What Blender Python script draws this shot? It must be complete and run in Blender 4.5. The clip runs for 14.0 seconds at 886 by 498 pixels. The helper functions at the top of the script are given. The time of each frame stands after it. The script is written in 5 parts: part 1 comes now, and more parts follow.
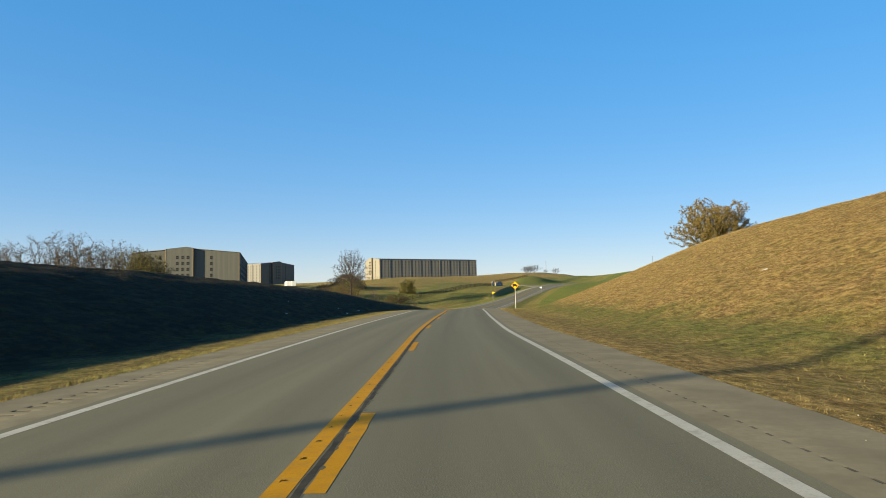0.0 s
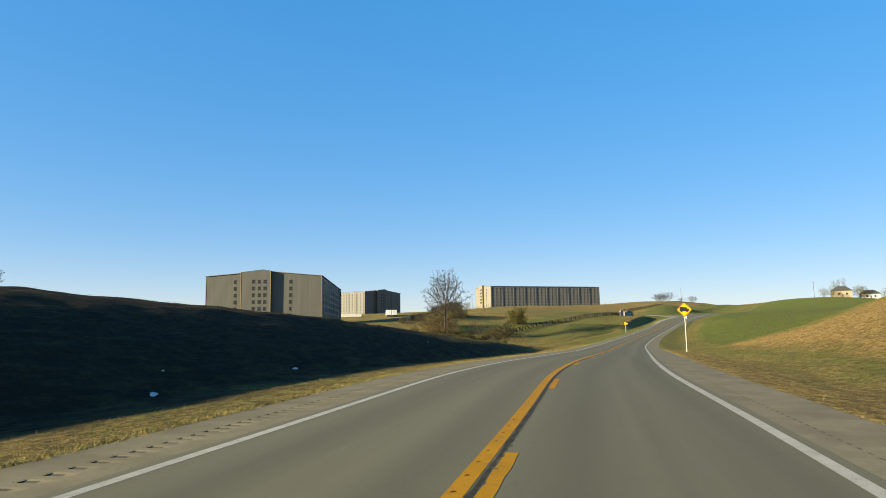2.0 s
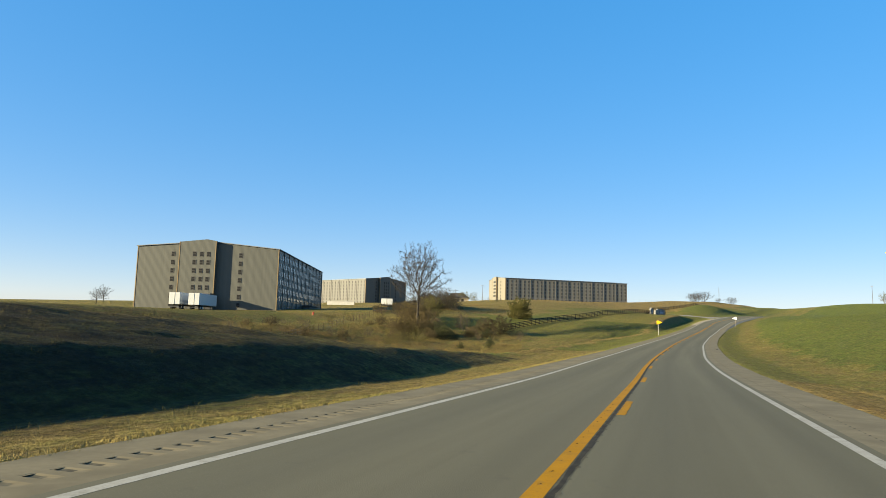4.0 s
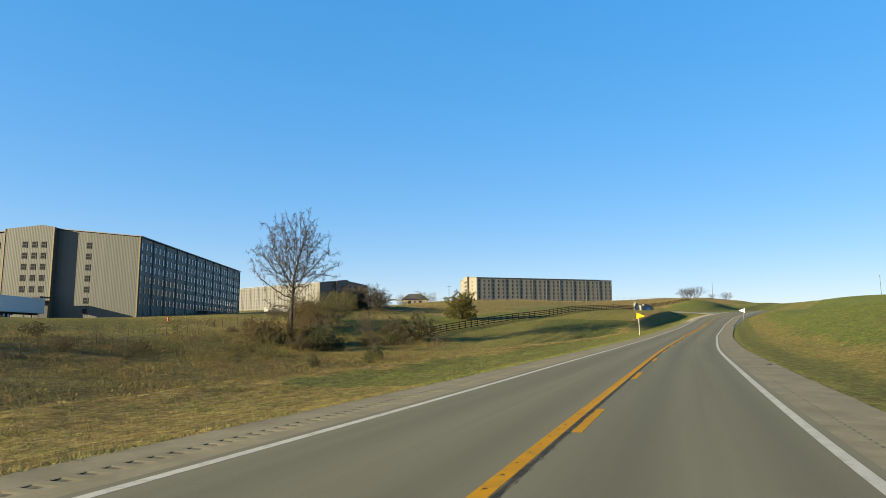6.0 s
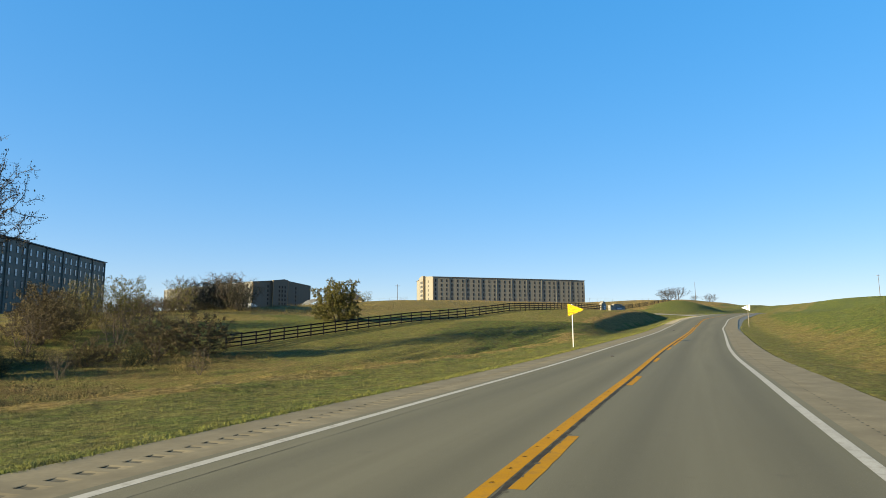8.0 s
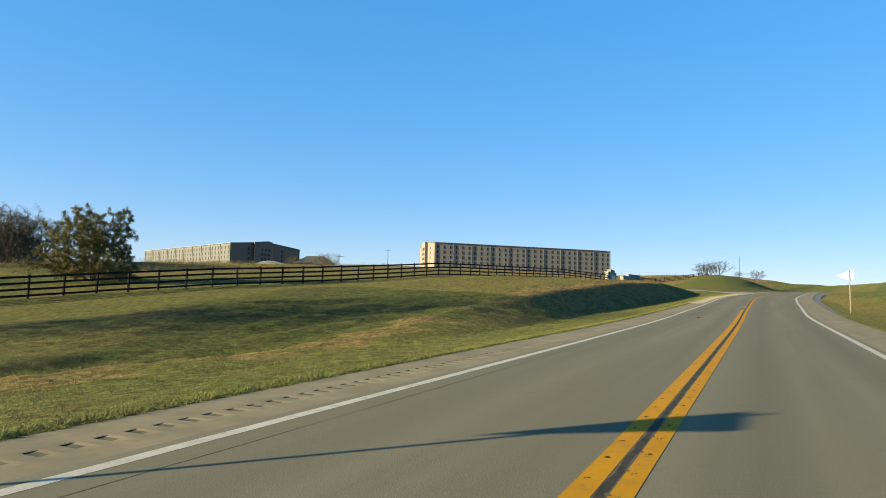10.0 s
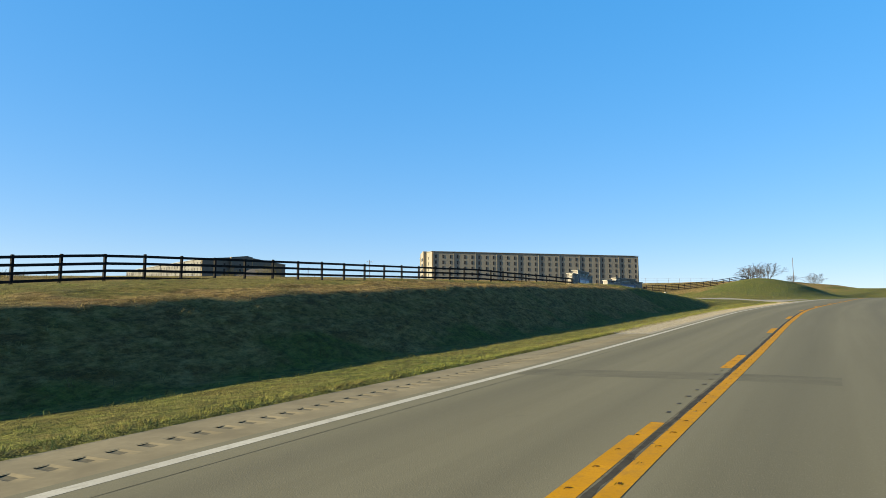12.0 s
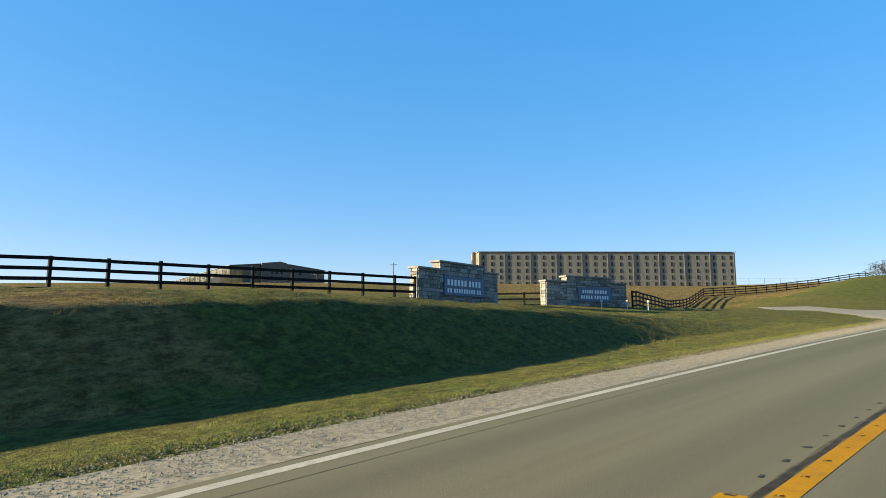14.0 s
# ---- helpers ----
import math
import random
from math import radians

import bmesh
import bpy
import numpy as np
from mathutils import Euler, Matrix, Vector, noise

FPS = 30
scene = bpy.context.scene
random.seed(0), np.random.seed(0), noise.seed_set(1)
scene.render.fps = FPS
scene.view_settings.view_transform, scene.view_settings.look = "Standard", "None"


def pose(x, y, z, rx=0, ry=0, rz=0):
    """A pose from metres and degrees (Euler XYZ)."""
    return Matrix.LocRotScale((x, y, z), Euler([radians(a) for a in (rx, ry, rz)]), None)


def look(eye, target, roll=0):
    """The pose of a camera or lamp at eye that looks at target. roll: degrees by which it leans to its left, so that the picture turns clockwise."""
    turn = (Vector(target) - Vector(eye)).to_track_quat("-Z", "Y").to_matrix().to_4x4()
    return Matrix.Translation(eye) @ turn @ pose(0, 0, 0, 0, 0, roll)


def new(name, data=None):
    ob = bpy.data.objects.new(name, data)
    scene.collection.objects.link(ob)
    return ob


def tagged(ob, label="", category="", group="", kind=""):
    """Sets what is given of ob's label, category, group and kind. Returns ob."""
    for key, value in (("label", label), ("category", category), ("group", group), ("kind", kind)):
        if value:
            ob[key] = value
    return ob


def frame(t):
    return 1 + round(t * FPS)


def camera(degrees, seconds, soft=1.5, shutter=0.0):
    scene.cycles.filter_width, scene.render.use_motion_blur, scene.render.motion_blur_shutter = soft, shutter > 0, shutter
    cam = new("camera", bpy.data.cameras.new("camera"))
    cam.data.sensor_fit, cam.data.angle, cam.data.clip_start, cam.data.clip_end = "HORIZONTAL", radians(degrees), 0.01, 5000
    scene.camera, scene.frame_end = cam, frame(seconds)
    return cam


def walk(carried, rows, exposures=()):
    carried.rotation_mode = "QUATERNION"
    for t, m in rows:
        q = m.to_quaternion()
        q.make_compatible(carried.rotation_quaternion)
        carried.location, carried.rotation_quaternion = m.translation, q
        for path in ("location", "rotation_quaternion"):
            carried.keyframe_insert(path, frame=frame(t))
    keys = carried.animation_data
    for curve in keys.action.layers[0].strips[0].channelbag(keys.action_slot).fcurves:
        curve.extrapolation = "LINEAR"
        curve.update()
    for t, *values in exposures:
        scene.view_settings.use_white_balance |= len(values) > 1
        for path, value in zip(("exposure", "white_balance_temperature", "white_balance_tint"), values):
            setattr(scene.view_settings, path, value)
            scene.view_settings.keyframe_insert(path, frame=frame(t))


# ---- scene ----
EXPOSURES = [(0, 1.55), (1.2, 1.55), (2.2, 1.66), (5, 1.72), (14, 1.80)]
cam = camera(69.4, 14.0, soft=0.8)
PATH = [
    (0, (4.169, -5.048, 1.073), (4.102, -3.055, 1.224), -1.3),
    (0.5, (3.753, 6.059, 1.017), (3.708, 8.054, 1.159), -1.3),
    (1, (3.484, 17.127, 1.096), (3.443, 19.121, 1.240), -1.7),
    (1.5, (3.396, 27.919, 1.186), (3.293, 29.907, 1.379), -1.9),
    (2, (3.433, 39.450, 1.223), (3.005, 41.387, 1.476), -0.9),
    (2.5, (3.311, 51.219, 1.185), (2.859, 53.146, 1.469), -0.6),
    (2.7, (3.292, 55.936, 1.149), (2.846, 57.870, 1.395), -0.0),
    (4.8, (6.995, 103.757, 0.427), (6.436, 105.662, 0.673), 0.8),
    (5, (7.403, 108.337, 0.365), (6.850, 110.241, 0.625), 0.2),
    (5.5, (8.386, 120.032, 0.241), (7.847, 121.940, 0.508), 0.7),
    (6, (9.396, 131.772, 0.169), (8.913, 133.696, 0.429), -0.3),
    (6.5, (10.547, 143.334, 0.152), (10.060, 145.256, 0.414), -0.7),
    (7, (11.880, 154.342, 0.189), (11.368, 156.258, 0.442), -0.6),
    (7.5, (13.273, 165.831, 0.274), (12.799, 167.755, 0.543), -1.1),
    (8, (14.875, 177.762, 0.400), (14.445, 179.695, 0.677), -0.4),
    (8.5, (16.537, 189.659, 0.559), (15.948, 191.539, 0.903), 1.9),
    (9, (18.432, 201.390, 0.747), (17.814, 203.276, 0.997), 0.3),
    (9.2, (18.905, 205.837, 0.830), (18.371, 207.755, 1.018), 1.6),
    (11.3, (26.640, 249.180, 2.098), (26.046, 251.074, 2.343), 0.2),
    (11.5, (27.490, 253.421, 2.274), (26.847, 255.297, 2.536), 1.2),
    (12, (29.525, 264.444, 2.745), (28.846, 266.310, 2.983), 0.0),
    (12.5, (31.656, 275.568, 3.327), (30.951, 277.428, 3.535), 0.5),
    (13, (33.854, 286.436, 3.931), (33.106, 288.282, 4.111), 0.6),
    (13.5, (35.930, 296.702, 4.517), (34.985, 298.452, 4.730), 0.2),
    (14, (37.928, 306.745, 4.973), (36.936, 308.464, 5.229), -0.1),
]
walk(cam, [(t, look(eye, target, roll)) for t, eye, target, roll in PATH], exposures=EXPOSURES)

# ---- world and light ----
SUN_AZ, SUN_EL = radians(232.5), radians(13.0)
world = bpy.data.worlds.new("world")
scene.world = world
world.use_nodes = True
wn = world.node_tree.nodes
sky = wn.new("ShaderNodeTexSky")
sky.sky_type, sky.sun_disc = "NISHITA", False
sky.sun_elevation, sky.sun_rotation = SUN_EL, SUN_AZ
sky.altitude, sky.air_density, sky.dust_density, sky.ozone_density = 200, 1.0, 0.5, 3.6
wn["Background"].inputs["Strength"].default_value = 0.33
dim = wn.new("ShaderNodeMix")
dim.data_type, dim.blend_type = "RGBA", "MULTIPLY"
dim.inputs["Factor"].default_value = 1.0
dim.inputs["B"].default_value = (0.128, 0.126, 0.156, 1)
soften = wn.new("ShaderNodeGamma")
soften.inputs["Gamma"].default_value = 0.32
vivid = wn.new("ShaderNodeHueSaturation")
vivid.inputs["Saturation"].default_value = 2.25
link = world.node_tree.links.new
link(sky.outputs["Color"], dim.inputs["A"])
link(dim.outputs["Result"], soften.inputs["Color"])
link(soften.outputs["Color"], vivid.inputs["Color"])
link(vivid.outputs["Color"], wn["Background"].inputs["Color"])
sun = new("sun", bpy.data.lights.new("sun", "SUN"))
sun.data.energy, sun.data.angle, sun.data.color = 5.0, radians(0.53), (1.0, 0.86, 0.56)
SUN_DIR = Vector((math.sin(SUN_AZ) * math.cos(SUN_EL), math.cos(SUN_AZ) * math.cos(SUN_EL), math.sin(SUN_EL)))
sun.matrix_world = look(SUN_DIR * 50, (0, 0, 0))


# ---- materials ----
def rgb(c):
    return (c[0], c[1], c[2], 1.0)


class Nodes:
    """A small wrapper round a material's node tree."""

    def __init__(self, name, rough=0.8, metal=0.0, spec=0.3):
        self.m = bpy.data.materials.new(name)
        self.m.use_nodes = True
        self.t = self.m.node_tree
        self.b = self.t.nodes["Principled BSDF"]
        self.b.inputs["Roughness"].default_value = rough
        self.b.inputs["Metallic"].default_value = metal
        self.b.inputs["Specular IOR Level"].default_value = spec
        self.pos = self.n("ShaderNodeNewGeometry").outputs["Position"]

    def n(self, kind):
        return self.t.nodes.new(kind)

    def put(self, sock, value):
        if hasattr(value, "is_linked"):
            self.t.links.new(value, sock)
        elif isinstance(value, tuple) and len(value) == 3 and sock.type == "RGBA":
            sock.default_value = rgb(value)
        else:
            sock.default_value = value

    def scaled(self, vec, scale):
        k = self.n("ShaderNodeMapping")
        self.put(k.inputs["Vector"], vec)
        k.inputs["Scale"].default_value = scale
        return k.outputs["Vector"]

    def noise(self, scale, detail=3, rough=0.55, vec=None, lo=0.35, hi=0.65):
        k = self.n("ShaderNodeTexNoise")
        self.put(k.inputs["Vector"], self.pos if vec is None else vec)
        k.inputs["Scale"].default_value, k.inputs["Detail"].default_value, k.inputs["Roughness"].default_value = scale, detail, rough
        r = self.n("ShaderNodeMapRange")
        r.inputs["From Min"].default_value, r.inputs["From Max"].default_value = lo, hi
        self.put(r.inputs["Value"], k.outputs["Fac"])
        return r.outputs["Result"]

    def mix(self, fac, a, b):
        k = self.n("ShaderNodeMix")
        k.data_type = "RGBA"
        self.put(k.inputs["Factor"], fac)
        self.put(k.inputs["A"], a)
        self.put(k.inputs["B"], b)
        return k.outputs["Result"]

    def math(self, op, a, b=0.0):
        k = self.n("ShaderNodeMath")
        k.operation = op
        self.put(k.inputs[0], a)
        self.put(k.inputs[1], b)
        return k.outputs[0]

    def attr(self, name):
        k = self.n("ShaderNodeAttribute")
        k.attribute_name = name
        return k

    def island(self):
        return self.n("ShaderNodeNewGeometry").outputs["Random Per Island"]

    def bump(self, height, strength=0.4, distance=0.02):
        k = self.n("ShaderNodeBump")
        k.inputs["Strength"].default_value, k.inputs["Distance"].default_value = strength, distance
        self.put(k.inputs["Height"], height)
        self.t.links.new(k.outputs["Normal"], self.b.inputs["Normal"])

    def soft_normal(self, share):
        """Leans the shading of thin upright blades towards the sward's own upward face."""
        geo = self.n("ShaderNodeNewGeometry").outputs["Normal"]
        k = self.n("ShaderNodeMix")
        k.data_type = "VECTOR"
        k.inputs["Factor"].default_value = share
        self.t.links.new(geo, k.inputs[4])
        k.inputs[5].default_value = (0, 0, 1)
        e = self.n("ShaderNodeVectorMath")
        e.operation = "NORMALIZE"
        self.t.links.new(k.outputs[1], e.inputs[0])
        self.t.links.new(e.outputs[0], self.b.inputs["Normal"])

    def colour(self, value):
        self.put(self.b.inputs["Base Color"], value)
        return self.m


def plain(name, c, rough=0.7, metal=0.0, var=0.12, scale=6.0, spec=0.3):
    k = Nodes(name, rough, metal, spec)
    d = tuple(v * (1 - var) for v in c)
    e = tuple(min(1, v * (1 + var)) for v in c)
    f = k.mix(k.noise(scale), d, e)
    return k.colour(k.mix(k.math("MULTIPLY", k.noise(scale * 9), 0.35), f, tuple(v * (1 - 1.6 * var) for v in c)))


def make_grass(name, blades):
    k = Nodes(name, 0.9, spec=0.1)
    cover = k.n("ShaderNodeSeparateColor")
    attr = k.attr("cover")
    k.put(cover.inputs[0], attr.outputs["Color"])
    dry, lush, rank_shade, bank_shade = cover.outputs[0], cover.outputs[1], cover.outputs[2], attr.outputs["Alpha"]
    green = k.mix(k.noise(2.2, 6, 0.75, lo=0.41, hi=0.59), (0.054, 0.098, 0.010), (0.180, 0.244, 0.038))
    olive = k.mix(k.noise(2.6, 6, 0.75, lo=0.41, hi=0.59), (0.185, 0.142, 0.036), (0.46, 0.345, 0.105))
    gold = k.mix(k.noise(2.6, 6, 0.75, vec=k.scaled(k.pos, (1.3, 0.7, 1.3)), lo=0.41, hi=0.59), (0.225, 0.122, 0.034), (0.60, 0.395, 0.135))
    # dead grass in broad drifts and in small tufts
    drift = k.noise(0.2, 6, 0.65, lo=0.42, hi=0.58)
    tuft = k.noise(1.5, 6, 0.75, lo=0.46, hi=0.60)
    f = k.math("MINIMUM", k.math("ADD", k.math("MULTIPLY", drift, 0.55), k.math("MULTIPLY", tuft, 0.5)), 1.0)
    c = k.mix(k.math("MULTIPLY", f, k.math("SUBTRACT", 1.0, k.math("MULTIPLY", lush, 0.84))), green, olive)
    c = k.mix(k.math("MULTIPLY", dry, k.math("ADD", 0.62, k.math("MULTIPLY", k.noise(0.8, 5, 0.6), 0.38))), c, gold)
    # long mowing streaks, red-brown dead drifts and, between the tufts, shade put into the colour
    streak = k.noise(1.0, 5, 0.7, vec=k.scaled(k.pos, (2.6, 0.30, 2.6)), lo=0.47, hi=0.60)
    c = k.mix(k.math("MULTIPLY", streak, k.math("SUBTRACT", 0.42, k.math("MULTIPLY", lush, 0.24))), c, (0.155, 0.092, 0.038))
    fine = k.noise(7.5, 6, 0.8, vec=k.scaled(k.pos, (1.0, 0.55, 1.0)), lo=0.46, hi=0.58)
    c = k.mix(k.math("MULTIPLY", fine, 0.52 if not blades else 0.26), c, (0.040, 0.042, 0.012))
    pale = k.noise(5.2, 6, 0.8, vec=k.scaled(k.pos, (1.0, 0.5, 1.0)), lo=0.52, hi=0.64)
    c = k.mix(k.math("MULTIPLY", pale, 0.40), c, k.mix(dry, (0.33, 0.31, 0.085), (0.66, 0.47, 0.19)))
    # rank, unmown growth: brown thatch, and deep gaps whose shade is painted in
    thatch = k.math("MULTIPLY", rank_shade, k.math("ADD", 0.15, k.math("MULTIPLY", k.noise(0.9, 6, 0.75, vec=k.scaled(k.pos, (1.6, 0.5, 1.6)), lo=0.44, hi=0.58), 0.6)))
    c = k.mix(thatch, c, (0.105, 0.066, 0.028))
    c = k.mix(k.math("MULTIPLY", rank_shade, k.math("MULTIPLY", k.noise(2.6, 5, 0.75, lo=0.46, hi=0.58), 0.68)), c, (0.030, 0.028, 0.010))
    # the left bank's shade, painted into the grass as a mottled dark brown
    shade_mix = k.math("ADD", 0.62, k.math("MULTIPLY", k.noise(1.3, 6, 0.75, vec=k.scaled(k.pos, (1.6, 0.5, 1.6)), lo=0.42, hi=0.60), 0.36))
    c = k.mix(k.math("MULTIPLY", bank_shade, shade_mix), c, (0.030, 0.022, 0.011))
    if blades:
        tip = k.mix(dry, (0.25, 0.275, 0.06), (0.56, 0.40, 0.15))
        # blade tips darken with the bank's painted shade
        tip = k.mix(k.math("MULTIPLY", bank_shade, 0.8), tip, (0.06, 0.045, 0.022))
        c = k.mix(k.math("MULTIPLY", k.island(), 0.42), c, tip)
        k.soft_normal(0.62)
    else:
        k.bump(k.math("ADD", k.noise(3.5, 6, 0.75), k.noise(14, 4, 0.7)), 1.0, 0.20)
    return k.colour(c)


M_GROUND, M_BLADE = make_grass("grass_ground", False), make_grass("grass_blades", True)


def make_asphalt():
    k = Nodes("asphalt", 0.9, spec=0.1)
    uv = k.n("ShaderNodeUVMap")
    uv.uv_map = "lane"
    sep = k.n("ShaderNodeSeparateXYZ")
    k.put(sep.inputs[0], uv.outputs["UV"])
    long = k.scaled(uv.outputs["UV"], (1.6, 0.035, 1))
    c = k.mix(k.noise(1.0, 4, vec=long), (0.120, 0.106, 0.064), (0.150, 0.133, 0.081))
    c = k.mix(k.math("MULTIPLY", k.noise(0.25, 5), 0.5), c, (0.136, 0.121, 0.074))
    # wheel tracks, dulled by rubber; the crown of each lane stays paler
    w = k.math("ABSOLUTE", k.math("SUBTRACT", k.math("ABSOLUTE", sep.outputs[0]), 1.8))
    w = k.math("ABSOLUTE", k.math("SUBTRACT", w, 0.95))
    w = k.math("MULTIPLY", k.math("SUBTRACT", 1.0, k.math("MINIMUM", k.math("MULTIPLY", w, 1.5), 1.0)), 0.55)
    c = k.mix(w, c, (0.096, 0.086, 0.054))
    c = k.mix(k.math("MULTIPLY", k.noise(90, 2, lo=0.45, hi=0.75), 0.2), c, (0.06, 0.052, 0.038))
    c = k.mix(k.math("MULTIPLY", k.noise(60, 2, lo=0.58, hi=0.7), 0.2), c, (0.24, 0.21, 0.15))
    c = k.mix(k.math("MULTIPLY", k.noise(2.3, 5, 0.7, lo=0.62, hi=0.74), 0.3), c, (0.07, 0.062, 0.045))
    k.bump(k.noise(70, 3), 0.18, 0.005)
    return k.colour(c)


def worn_paint(name, c, under, wear):
    k = Nodes(name, 0.8, spec=0.1)
    f = k.noise(5, 6, 0.75, lo=0.5, hi=0.7)
    col = k.mix(k.noise(1.2, 4), tuple(v * 0.86 for v in c), c)
    col = k.mix(k.math("MULTIPLY", f, wear), col, under)
    return k.colour(k.mix(k.math("MULTIPLY", k.noise(45, 3, lo=0.5, hi=0.7), 0.4), col, tuple(v * 0.6 for v in c)))


M_ROAD = make_asphalt()
M_SHOULDER = plain("shoulder_asphalt", (0.184, 0.150, 0.087), 0.9, var=0.16, scale=1.2, spec=0.1)
M_GRIT_SHADE = plain("cut_grit_and_shade", (0.095, 0.082, 0.052), 0.9, var=0.3, scale=9, spec=0.1)
M_GRAVEL = plain("crushed_limestone", (0.238, 0.203, 0.138), 0.95, var=0.3, scale=9)
M_WHITE_LINE = worn_paint("white_line_paint", (0.40, 0.365, 0.285), (0.17, 0.15, 0.10), 0.6)
M_YELLOW_LINE = worn_paint("yellow_line_paint", (0.40, 0.185, 0.002), (0.17, 0.105, 0.03), 0.55)
M_SEAL = plain("crack_sealant", (0.046, 0.040, 0.028), 0.8, var=0.3, spec=0.05)
M_JOINT = plain("worn_joint_edge", (0.105, 0.092, 0.06), 0.9, var=0.25, spec=0.05)
M_BAND = plain("darker_asphalt_band", (0.108, 0.096, 0.060), 0.9, var=0.12, scale=2, spec=0.1)
# flat brown that paints the shadow under each cut's left wall
M_NOTCH_SHADE = plain("notch_shadow_brown", (0.07, 0.035, 0.008), 0.9, var=0.3, spec=0.05)
M_GROOVE = plain("milled_groove", (0.032, 0.028, 0.022), 0.9, var=0.3)
M_STEEL_POST = plain("pale_steel_post", (0.48, 0.45, 0.40), 0.55, var=0.1)
M_SIGN_YELLOW = plain("yellow_sign_sheeting", (0.70, 0.46, 0.008), 0.8, var=0.05, spec=0.05)
M_SIGN_AMBER = plain("amber_sign_sheeting", (0.72, 0.32, 0.006), 0.8, var=0.05, spec=0.05)
M_SIGN_BLACK = plain("black_sign_print", (0.015, 0.014, 0.013), 0.5, var=0.1)
M_SIGN_BACK = plain("bare_aluminium_sign_back", (0.78, 0.78, 0.78), 0.5, 0.1, var=0.05)
M_FENCE = plain("black_painted_wood", (0.014, 0.013, 0.012), 0.8, var=0.35, scale=4, spec=0.08)
M_POLE = plain("dark_creosoted_pole", (0.085, 0.068, 0.05), 0.85, var=0.25, spec=0.1)
M_WEATHERED = plain("weathered_wood", (0.20, 0.17, 0.13), 0.85, var=0.3)
M_RUST = plain("rusty_steel_post", (0.075, 0.045, 0.028), 0.9, var=0.3, spec=0.1)
M_BARK = plain("grey_brown_bark", (0.040, 0.033, 0.025), 0.9, var=0.3, scale=5)
M_TWIG = plain("twig_bark", (0.085, 0.064, 0.042), 0.9, var=0.3, scale=5)


def siding(name, c, d):
    k = Nodes(name, 0.5, 0.0, 0.4)
    v = k.n("ShaderNodeTexCoord").outputs["Object"]
    w = k.n("ShaderNodeTexWave")
    w.wave_type, w.bands_direction, w.wave_profile = "BANDS", "DIAGONAL", "SIN"
    k.put(w.inputs["Vector"], k.scaled(v, (1, 1, 0)))
    w.inputs["Scale"].default_value, w.inputs["Distortion"].default_value = 2.0, 0.0
    sheet = k.noise(0.35, 3, vec=k.scaled(v, (3.5, 3.5, 0.04)), lo=0.3, hi=0.7)
    col = k.mix(sheet, c, d)
    col = k.mix(k.math("MULTIPLY", w.outputs["Fac"], 0.16), col, tuple(x * 0.5 for x in c))
    col = k.mix(k.math("MULTIPLY", k.noise(0.12, 4, vec=v), 0.35), col, tuple(x * 0.78 for x in d))
    k.bump(w.outputs["Fac"], 0.25, 0.03)
    return k.colour(col)


M_SIDING = siding("tan_ribbed_steel_siding", (0.078, 0.077, 0.062), (0.101, 0.100, 0.081))
M_SIDING_PALE = siding("pale_tan_ribbed_steel_siding", (0.175, 0.160, 0.125), (0.215, 0.197, 0.153))
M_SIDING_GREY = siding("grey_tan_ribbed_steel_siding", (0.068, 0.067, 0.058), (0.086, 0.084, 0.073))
M_ROOF = plain("grey_steel_roof", (0.20, 0.21, 0.22), 0.5, var=0.1)
M_TRIM = plain("bronze_trim", (0.24, 0.165, 0.08), 0.5, var=0.1)
M_DOWNPIPE = plain("dark_downpipe", (0.115, 0.11, 0.10), 0.5)
M_FRAME = plain("window_frame_paint", (0.09, 0.085, 0.08), 0.6)
M_CONCRETE = plain("pale_concrete", (0.42, 0.40, 0.36), 0.9, var=0.15, scale=1)


def make_glass():
    k = Nodes("window_glass", 0.25, 0.0, 0.12)
    return k.colour((0.025, 0.024, 0.022))


M_GLASS = make_glass()
M_GLASS_DUSTY = plain("dusty_dark_window_glass", (0.022, 0.022, 0.022), 0.5, var=0.3, scale=0.5, spec=0.15)
M_GLASS_COATED = plain("mirror_coated_window_glass", (0.25, 0.27, 0.29), 0.12, 0.75, var=0.10, scale=0.5, spec=0.5)
M_TRAILER = plain("white_trailer_panel", (0.52, 0.52, 0.50), 0.4, var=0.05)
M_TYRE = plain("tyre_rubber", (0.02, 0.02, 0.02), 0.85)
M_DARK = plain("dark_steel", (0.05, 0.05, 0.05), 0.6)
M_RED = plain("red_paint", (0.45, 0.05, 0.03), 0.5)
M_LITTER = plain("pale_plastic_litter", (0.5, 0.48, 0.44), 0.6)
M_DEBRIS = plain("tyre_scrap", (0.035, 0.03, 0.028), 0.8)


def make_stone():
    k = Nodes("grey_limestone_block", 0.88, spec=0.25)
    r = k.n("ShaderNodeObjectInfo").outputs["Random"]
    c = k.mix(r, (0.10, 0.10, 0.097), (0.42, 0.40, 0.35))
    c = k.mix(k.math("MULTIPLY", k.noise(6, 5), 0.4), c, (0.24, 0.20, 0.15))
    c = k.mix(k.math("MULTIPLY", k.noise(40, 3), 0.35), c, (0.15, 0.14, 0.13))
    k.bump(k.noise(16, 5, 0.7), 0.8, 0.03)
    return k.colour(c)


M_STONE = make_stone()
M_MORTAR = plain("grey_mortar", (0.20, 0.185, 0.165), 0.95, var=0.2)
M_CAP = plain("limestone_coping", (0.23, 0.215, 0.185), 0.9, var=0.3, scale=3)
M_PANEL = plain("slate_blue_sign_board", (0.085, 0.115, 0.18), 0.45, var=0.08)
M_LETTER = plain("pale_grey_lettering", (0.66, 0.67, 0.68), 0.5, var=0.04)


